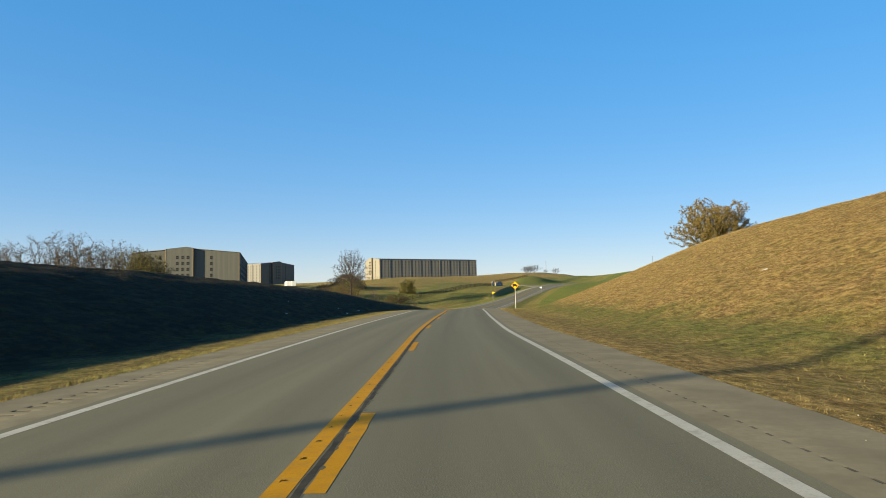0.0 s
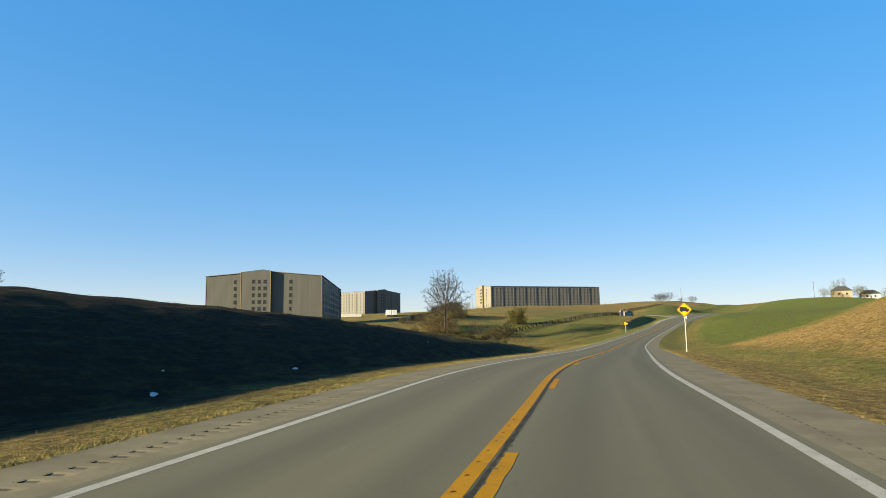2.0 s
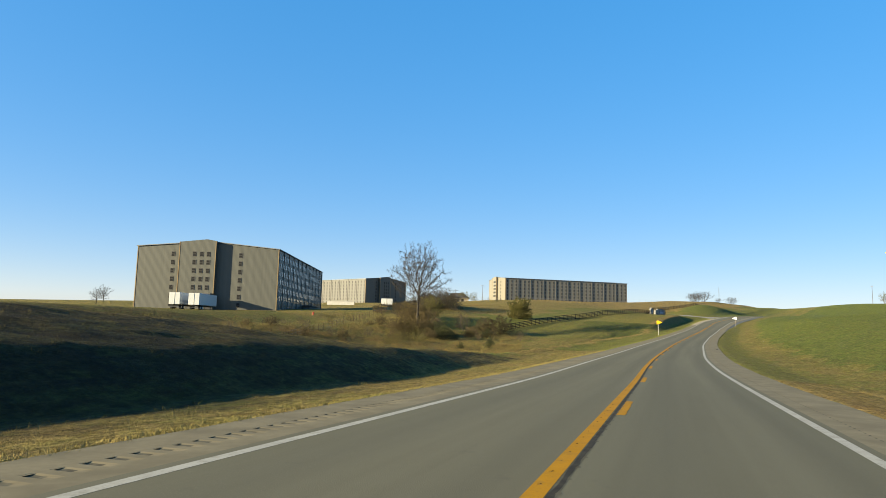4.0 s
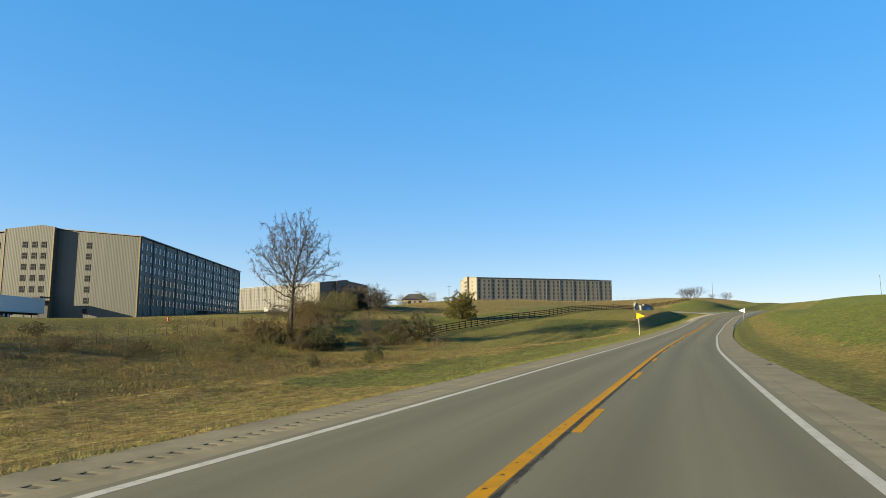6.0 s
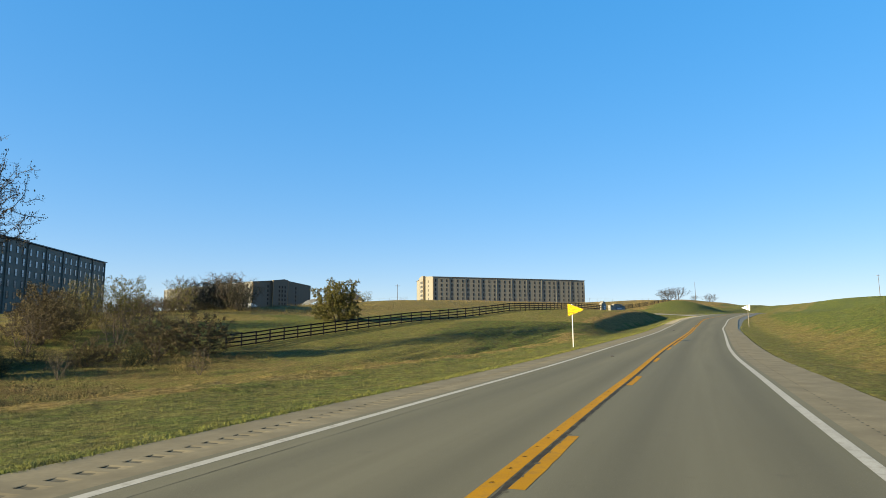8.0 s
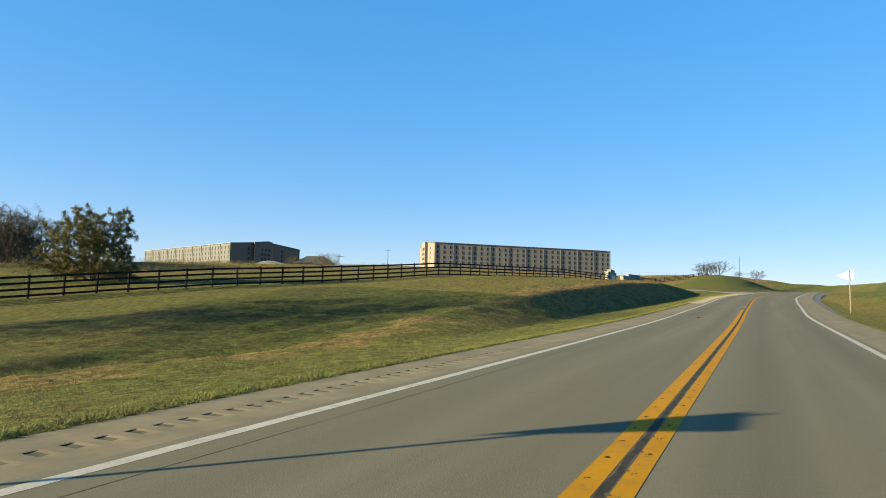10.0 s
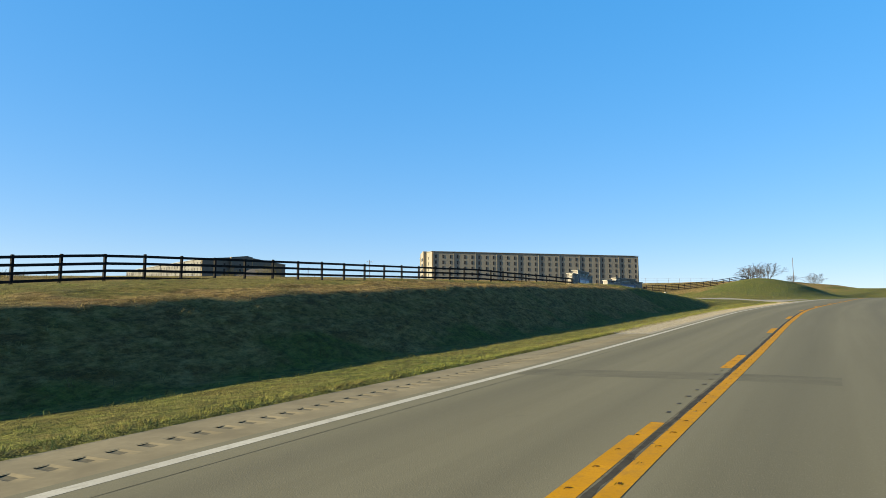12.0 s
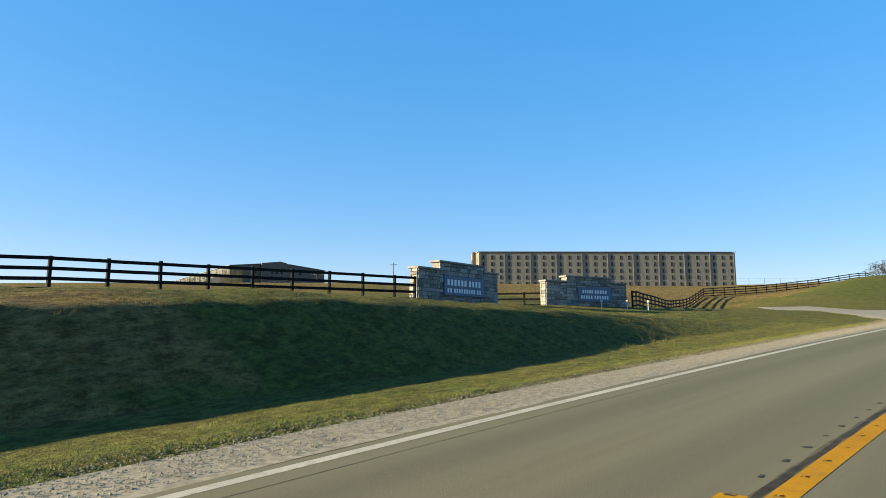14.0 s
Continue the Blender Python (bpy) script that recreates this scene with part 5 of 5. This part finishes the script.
def stones(name, n, u0, u1, y0, y1, size, material, label, seed):
    """Loose gravel: small uneven pyramids in one mesh."""
    rng = np.random.RandomState(seed)
    y, u = rng.uniform(y0, y1, n), rng.uniform(u0, u1, n)
    x, yy = on_road(y, u)
    z = np.maximum(land(x, yy), road_z(y) - np.abs(u) * 0.012) - 0.005
    v, f = [], []
    for i in range(n):
        r, b = size * rng.uniform(0.5, 1.4), len(v)
        t = rng.uniform(0, 6.28)
        for k in range(4):
            v.append((x[i] + math.cos(t + k * 1.57) * r * rng.uniform(0.7, 1.2), yy[i] + math.sin(t + k * 1.57) * r, z[i]))
        v.append((x[i] + rng.normal(0, r * 0.3), yy[i], z[i] + r * rng.uniform(0.5, 1.0)))
        f += [(b, b + 1, b + 4), (b + 1, b + 2, b + 4), (b + 2, b + 3, b + 4), (b + 3, b, b + 4)]
    return tagged(add(name, mesh(name, v, f), material), label, "gravel", kind="stuff")


stones("gravel", 34000, -6.0, -4.2, 288, 352, 0.014, M_GRAVEL, "loose pale gravel along the shoulder", 1)
stones("gravel", 700, 4.6, 5.7, 0, 230, 0.012, M_GRAVEL, "sparse loose gravel along the shoulder", 2)


# ---- stone entrance walls ----
def stone_course(parent, x0, x1, z0, z1, y_face, rng, back):
    """Blocks of uneven width in one course, each its own piece, standing proud of the mortar core."""
    x = x0
    while x < x1 - 0.05:
        w = min(rng.uniform(0.28, 0.75), x1 - x)
        if x1 - x - w < 0.15:
            w = x1 - x
        g = 0.012
        d = rng.uniform(0.0, 0.035)
        bm = boxed((x + g, y_face - 0.045 - d, z0 + g), (x + w - g, y_face + 0.02, z1 - g), 0.014)
        for v in bm.verts:
            v.co += Vector((rng.uniform(-0.008, 0.008), rng.uniform(-0.01, 0.004), rng.uniform(-0.008, 0.008)))
        part("stone", bm, M_STONE, parent)
        x += w


def entrance_wall(a, b, zs, base, board, label, lines):
    """A stepped wall from a to b: low ends, raised middle with a sign board. zs: tops of left, middle, right."""
    d = Vector((b[0] - a[0], b[1] - a[1], 0))
    L = d.length
    turn = math.degrees(math.atan2(d.y, d.x))
    t = empty("entrance_wall", pose(a[0], a[1], base, 0, 0, turn), label, "wall", "entrance walls")
    rng = random.Random(int(L * 100))
    k0, k1 = L * 0.24, L * 0.80
    T = 0.62
    for x0, x1, top in ((0, k0, zs[0]), (k0, k1, zs[1]), (k1, L, zs[2])):
        h = top - base
        part("core", boxed((x0 + 0.03, 0.03, -0.6), (x1 - 0.03, T - 0.03, h - 0.10)), M_MORTAR, t, "grey mortar core")
        z = -0.35
        while z < h - 0.12:
            c = min(rng.uniform(0.15, 0.27), h - 0.10 - z)
            stone_course(t, x0, x1, z, z + c, 0.03, rng, False)
            z += c
        over = 0.10
        bm = boxed((x0 - over, -over, h - 0.10), (x1 + over, T + over, h + 0.02), 0.02)
        part("coping", bm, M_CAP, t, "flat limestone coping")
    # the ends of the wall
    for x, s in ((0, -1), (L, 1)):
        h = (zs[0] if s < 0 else zs[2]) - base
        z = -0.35
        while z < h - 0.12:
            c = min(rng.uniform(0.16, 0.27), h - 0.10 - z)
            y = 0.02
            while y < T - 0.05:
                w = min(rng.uniform(0.2, 0.45), T - y)
                xs = (x - 0.035 - rng.uniform(0, 0.03), x + 0.05) if s < 0 else (x - 0.05, x + 0.035 + rng.uniform(0, 0.03))
                part("stone", boxed((xs[0], y + 0.01, z + 0.01), (xs[1], y + w - 0.01, z + c - 0.01), 0.012), M_STONE, t)
                y += w
            z += c
    bx0, bx1, bz0, bz1 = board
    p = part("sign_board", boxed((bx0, -0.13, bz0 - base), (bx1, -0.05, bz1 - base), 0.015), M_PANEL, t, "slate-blue sign board")
    # lines of writing shown as plain raised bars
    for cx, cz, w, h in lines:
        x = bx0 + (bx1 - bx0) * cx - w / 2
        z = bz0 + (bz1 - bz0) * cz - base
        n = max(1, round(w / (h * 0.95)))
        for i in range(n):
            part("writing_bar", boxed((x + w * i / n, -0.145, z - h / 2), (x + w * (i + 0.58) / n, -0.128, z + h / 2)), M_LETTER, p, "pale bar of writing")
    return t


def word_bars(words, cz, h, width, start, gap=0.03):
    """Plain bars for a row of words, as fractions of the board width."""
    total = sum(words)
    out, x = [], start
    for w in words:
        span = (1 - 2 * start - gap * (len(words) - 1)) * w / total
        out.append((x + span / 2, cz, span * width, h))
        x += span + gap
    return out


entrance_wall((18.6, 337.4), (19.8, 345.4), (8.66, 9.16, 8.80), 7.0, (2.25, 6.35, 7.12, 8.30), "grey stone entrance wall with slate-blue sign board",
              word_bars([6, 4], 0.66, 0.36, 4.1, 0.07) + word_bars([1.6, 7, 1.6], 0.25, 0.26, 4.1, 0.07))
entrance_wall((21.05, 351.05), (25.1, 358.1), (8.72, 9.12, 8.76), 6.5, (3.0, 6.4, 7.20, 8.30), "grey stone entrance wall with slate-blue sign board beside the drive",
              word_bars([3.4, 4], 0.69, 0.26, 3.35, 0.12) + word_bars([4.6, 5.6], 0.31, 0.26, 3.35, 0.07))
board_fence([(15, 349.5), (20.9, 352.2)], 2.3, 1.05, "low dark board gate fence between the entrance walls", 3)


def floodlight(x, y):
    t = empty("ground_light", pose(x, y, ground_z(x, y)), "small pale floodlight on a short stake", "light", "ground lights")
    part("stake", tube_bm((0, 0, -0.1), (0, 0, 0.62), 0.035, 0.03, 6), M_STEEL_POST, t)
    part("head", boxed((-0.07, -0.06, 0.60), (0.07, 0.06, 0.74), 0.02), M_STEEL_POST, t)


for x, y in ((26.3, 347.0), (27.3, 349.4), (28.2, 351.5)):
    floodlight(x, y)


# ---- utility poles ----
def utility_pole(x, y, h, label, arm=2.4, turn=0.0, r=0.14):
    t = empty("utility_pole", pose(x, y, ground_z(x, y), 0, 0, turn), label, "utility pole", "utility poles")
    part("pole", tube_bm((0, 0, -0.5), (0, 0, h), r, r * 0.65, 10), M_POLE, t)
    if arm:
        part("crossarm", boxed((-arm / 2, 0.08, h - 0.75), (arm / 2, 0.20, h - 0.6), 0.01), M_POLE, t)
        for k in (-0.45, -0.2, 0.2, 0.45):
            part("insulator", tube_bm((arm * k, 0.14, h - 0.6), (arm * k, 0.14, h - 0.40), 0.05, 0.03, 6), M_STEEL_POST, t)
    return t


utility_pole(-43.4, -33.6, 18.5, "tall weathered wooden utility pole behind the cut", r=0.21, turn=20)
utility_pole(-71.3, 466.0, 25.7 - ground_z(-71.3, 466.0), "weathered wooden utility pole by the warehouse gate", turn=25)
utility_pole(-83, 445.0, 8.0, "weathered wooden utility pole with one crossarm", turn=25, arm=3.4)
utility_pole(76.9, 571.5, 31.7 - ground_z(76.9, 571.5), "tall plain utility pole on the far rise", arm=0)
utility_pole(171, 569.0, 12.0, "weathered utility pole on the farm hill", arm=1.6)


# ---- small buildings ----
def hip_house(x, y, turn, w, d, h, roof_h, wall, roof, label, name="house"):
    t = empty(name, pose(x, y, ground_z(x, y), 0, 0, turn), label, "house")
    part("wall", boxed((-w / 2, -d / 2, -0.6), (w / 2, d / 2, h)), wall, t)
    bm = bmesh.new()
    e = 0.5
    v = [bm.verts.new(p) for p in ((-w / 2 - e, -d / 2 - e, h - 0.1), (w / 2 + e, -d / 2 - e, h - 0.1), (w / 2 + e, d / 2 + e, h - 0.1), (-w / 2 - e, d / 2 + e, h - 0.1), (-w / 4, 0, h + roof_h), (w / 4, 0, h + roof_h))]
    for q in ((0, 1, 5, 4), (1, 2, 5), (2, 3, 4, 5), (3, 0, 4), (3, 2, 1, 0)):
        bm.faces.new([v[i] for i in q])
    part("roof", bm, roof, t)
    add_window(t, -w * 0.2, -d / 2 - 0.02, h * 0.5, 0, 1.2, 1.3)
    add_window(t, w * 0.22, -d / 2 - 0.02, h * 0.5, 0, 1.2, 1.3)
    part("door", boxed((-0.5, -d / 2 - 0.06, 0), (0.5, -d / 2 - 0.01, 2.05)), M_FRAME, t)
    return t


M_BEIGE = plain("beige_wall", (0.30, 0.25, 0.17), 0.8)
M_SHINGLE = plain("dark_shingles", (0.06, 0.055, 0.05), 0.9, var=0.25)
M_HOUSE_WHITE = plain("white_clapboard", (0.50, 0.47, 0.42), 0.7)
hip_house(-71.8, 404, 14, 11, 8, 2.6, 2.6, M_BEIGE, M_SHINGLE, "small beige gatehouse with dark hipped roof", "gatehouse")
hip_house(207, 566, -10, 12, 8, 3.4, 3.0, M_HOUSE_WHITE, M_SHINGLE, "white clapboard farmhouse on the hill")
hip_house(187, 562, -10, 12, 9, 4.6, 3.4, M_BEIGE, M_SHINGLE, "pale farm building with steep roof on the hill", "barn")
for x, y, h in ((174, 558, 8.5), (178, 555, 6.5), (190, 574, 15.0), (197, 559, 11), (201, 561, 9.0), (216, 560, 10), (183, 553, 5.0)):
    olive(x, y, h, 0.9)


def arched_frame(x, y, turn, w, d, h):
    """Bare hoops of a fabric building, each one bent tube."""
    t = empty("hoop_building", pose(x, y, ground_z(x, y), 0, 0, turn), "bare grey steel hoop building frame", "shed")
    n = 10
    for k in range(8):
        bm = bmesh.new()
        yy = d * k / 7
        rings = []
        for i in range(n + 1):
            c, sn = math.cos(math.pi * i / n), math.sin(math.pi * i / n)
            ring = []
            for j in range(6):
                a, b = 0.12 * math.cos(math.pi * j / 3), 0.12 * math.sin(math.pi * j / 3)
                ring.append(bm.verts.new((-(w / 2 + a) * c, yy + b, (h + a) * sn)))
            rings.append(ring)
        for r0, r1 in zip(rings, rings[1:]):
            for j in range(6):
                bm.faces.new((r0[j], r0[(j + 1) % 6], r1[(j + 1) % 6], r1[j]))
        part("hoop", bm, M_ROOF, t)
    part("ridge", tube_bm((0, 0, h), (0, d, h), 0.1, 0.1, 5), M_ROOF, t)
    return t


arched_frame(-75.5, 383, 12, 10.5, 9, 3.2)


def chain_fence(points, spacing, h, label):
    line = fence_line(points, spacing)
    feet = [Vector((p.x, p.y, ground_z(p.x, p.y))) for p in line]
    t = empty("wire_fence", Matrix.Translation(feet[0]), label, "fence", "wire fences")
    pm = None
    for f in feet:
        if pm is None:
            bm = tube_bm((0, 0, -0.2), (0, 0, h), 0.04, 0.04, 6)
            pm = bpy.data.meshes.new("post")
            bm.to_mesh(pm)
            bm.free()
        o = f - feet[0]
        add("post", pm, M_RUST, t, m=Matrix.Translation(o))
    for z in (h * 0.97, h * 0.6, h * 0.25):
        bm = bmesh.new()
        for a, b in zip(feet, feet[1:]):
            q = tube_bm(a - feet[0] + Vector((0, 0, z)), b - feet[0] + Vector((0, 0, z)), 0.018, 0.018, 3)
            tmp = bpy.data.meshes.new("tmp")
            q.to_mesh(tmp)
            q.free()
            bm.from_mesh(tmp)
            bpy.data.meshes.remove(tmp)
        part("wire", bm, M_WEATHERED, t)
    return t


chain_fence([(-36, 150), (-40.5, 163), (-44.5, 175), (-48.3, 190), (-51, 208), (-54, 225), (-56.5, 240), (-57, 255), (-56, 272), (-52, 292)], 3.2, 1.4, "rusty wire fence on thin posts through the brush")
chain_fence([(-66, 440), (-40, 460), (0, 480), (40, 500), (56, 512)], 4.0, 1.9, "grey wire security fence along the rise")
chain_fence([(-66, 398), (-50, 408), (-66, 440)], 4.0, 1.9, "grey wire security fence beside the gatehouse")


# ---- yard by the near warehouse ----
def trailer(x, y, turn):
    z = ground_z(x, y)
    t = empty("semi_trailer", pose(x, y, z, 0, 0, turn), "white box semi-trailer backed up to the warehouse", "trailer", "semi-trailers")
    body = part("box", boxed((-1.28, 0, 1.15), (1.28, 14.2, 4.0), 0.04), M_TRAILER, t)
    part("door_bar", boxed((-0.03, -0.05, 1.2), (0.03, 0.0, 3.95)), M_STEEL_POST, body)
    part("chassis", boxed((-0.5, 0.4, 0.85), (0.5, 13.6, 1.15)), M_DARK, t)
    part("bumper", boxed((-1.1, 0.05, 0.5), (1.1, 0.15, 0.65)), M_DARK, t)
    for yy in (1.6, 2.9):
        for s in (-1, 1):
            w = part("wheel", tube_bm((s * 0.75, yy, 0.5), (s * 1.25, yy, 0.5), 0.5, 0.5, 16), M_TYRE, t)
            part("rim", tube_bm((s * 1.22, yy, 0.5), (s * 1.27, yy, 0.5), 0.27, 0.27, 12), M_STEEL_POST, w)
    for s in (-1, 1):
        part("landing_leg", boxed((s * 0.7 - 0.06, 11.0, 0), (s * 0.7 + 0.06, 11.15, 1.0)), M_DARK, t)
    return t


trailer(-92.5, 219.5, 18)
trailer(-96.8, 218.0, 18)
for x, y in ((-103.4, 381.5), (-99.8, 380)):
    trailer(x, y, 20)


def hydrant(x, y):
    t = empty("fire_hydrant", pose(x, y, ground_z(x, y)), "red fire hydrant beside the warehouse", "hydrant")
    part("barrel", tube_bm((0, 0, -0.1), (0, 0, 0.65), 0.15, 0.14, 10), M_RED, t)
    part("bonnet", tube_bm((0, 0, 0.65), (0, 0, 0.85), 0.18, 0.05, 10), M_RED, t)
    part("nozzle", tube_bm((-0.25, 0, 0.5), (0.25, 0, 0.5), 0.07, 0.07, 8), M_RED, t)


hydrant(-67.6, 233.0)
low_wall = empty("retaining_wall", pose(-130, 390, ground_z(-130, 390), 0, 0, 14), "low pale concrete retaining wall by the far yard", "wall")
part("body", boxed((-7, -0.25, -1.0), (7, 0.25, 1.7), 0.03), M_CONCRETE, low_wall)
part("coping", boxed((-7.1, -0.32, 1.7), (7.1, 0.32, 1.85), 0.02), M_CONCRETE, low_wall)
bay = empty("loading_bay", pose(-85.6 + 0.957 * 0.1 - 0.289 * 46, 246.4 + 0.289 * 0.1 + 0.957 * 46, 3.2, 0, 0, 16.8), "dark lean-to loading bay on the warehouse side", "shed")
part("wall", boxed((0.25, -8.0, -1.0), (2.6, 8.0, 2.9), 0.03), M_FRAME, bay)
part("roof", boxed((0.2, -8.4, 2.9), (3.0, 8.4, 3.15), 0.03), M_DARK, bay)
for k in (-5.0, 0.0, 5.0):
    part("door", boxed((2.58, k - 1.5, -0.5), (2.66, k + 1.5, 2.4), 0.02), M_DARK, bay)
dock = empty("dock_canopy", pose(-104.0, 238.2, ground_z(-104.0, 238.2), 0, 0, 16.8), "flat dock canopy on dark posts beside the stair block", "canopy")
part("roof", boxed((-3.0, -3.4, 4.0), (3.6, 0.0, 4.3), 0.03), M_FRAME, dock)
for k in (-2.8, 3.4):
    part("post", boxed((k - 0.1, -3.3, -0.3), (k + 0.1, -3.1, 4.0)), M_DARK, dock)
part("door", boxed((0.4, 0.25, 0.0), (3.2, 0.33, 3.6), 0.02), M_DARK, dock, "dark roller door under the canopy")


# ---- litter and scraps ----
def litter(x, y, size, material, label, seed):
    rng = random.Random(seed)
    bm = bmesh.new()
    bmesh.ops.create_icosphere(bm, subdivisions=2, radius=size)
    for v in bm.verts:
        v.co = Vector((v.co.x * rng.uniform(0.8, 1.3), v.co.y * rng.uniform(0.35, 1.0), v.co.z * rng.uniform(0.1, 0.45)))
    me = bpy.data.meshes.new("litter")
    bm.to_mesh(me)
    bm.free()
    z = ground_z(x, y)
    ob = add("litter", me, material, m=pose(x, y, z + size * 0.2, rng.uniform(-20, 20), rng.uniform(-20, 20), rng.uniform(0, 360)))
    tagged(ob, label, "litter", "roadside litter")


for k, (y, u, size) in enumerate(((53, -9.2, 0.24), (55, -10.4, 0.13), (61, -9.6, 0.2), (46, -12.6, 0.12), (38, -10.4, 0.14), (84, -12, 0.14), (27, 16.5, 0.34), (38, 9.8, 0.14), (66, 9.5, 0.16), (196, 11.5, 0.2), (206, 10.5, 0.16), (48, 8.4, 0.12))):
    px, py = on_road(y, u)
    litter(float(px), float(py), size * 0.6, M_LITTER, "crumpled pale plastic litter in the grass", k)
for k, (y, u, size) in enumerate(((162, 4.7, 0.085), (210, -2.2, 0.07), (259.6, -2.18, 0.08))):
    px, py = on_road(y, u)
    rng = random.Random(k)
    bm = bmesh.new()
    bmesh.ops.create_icosphere(bm, subdivisions=2, radius=size)
    for v in bm.verts:
        v.co = Vector((v.co.x * 1.3, v.co.y * 0.6, v.co.z * rng.uniform(0.2, 0.5)))
    me = bpy.data.meshes.new("rubber_scrap")
    bm.to_mesh(me)
    bm.free()
    tagged(add("rubber_scrap", me, M_DEBRIS, m=pose(float(px), float(py), float(road_z(y)) - abs(u) * 0.012 + size * 0.2)), "black scrap of tyre rubber on the road", "scrap", "tyre scraps")
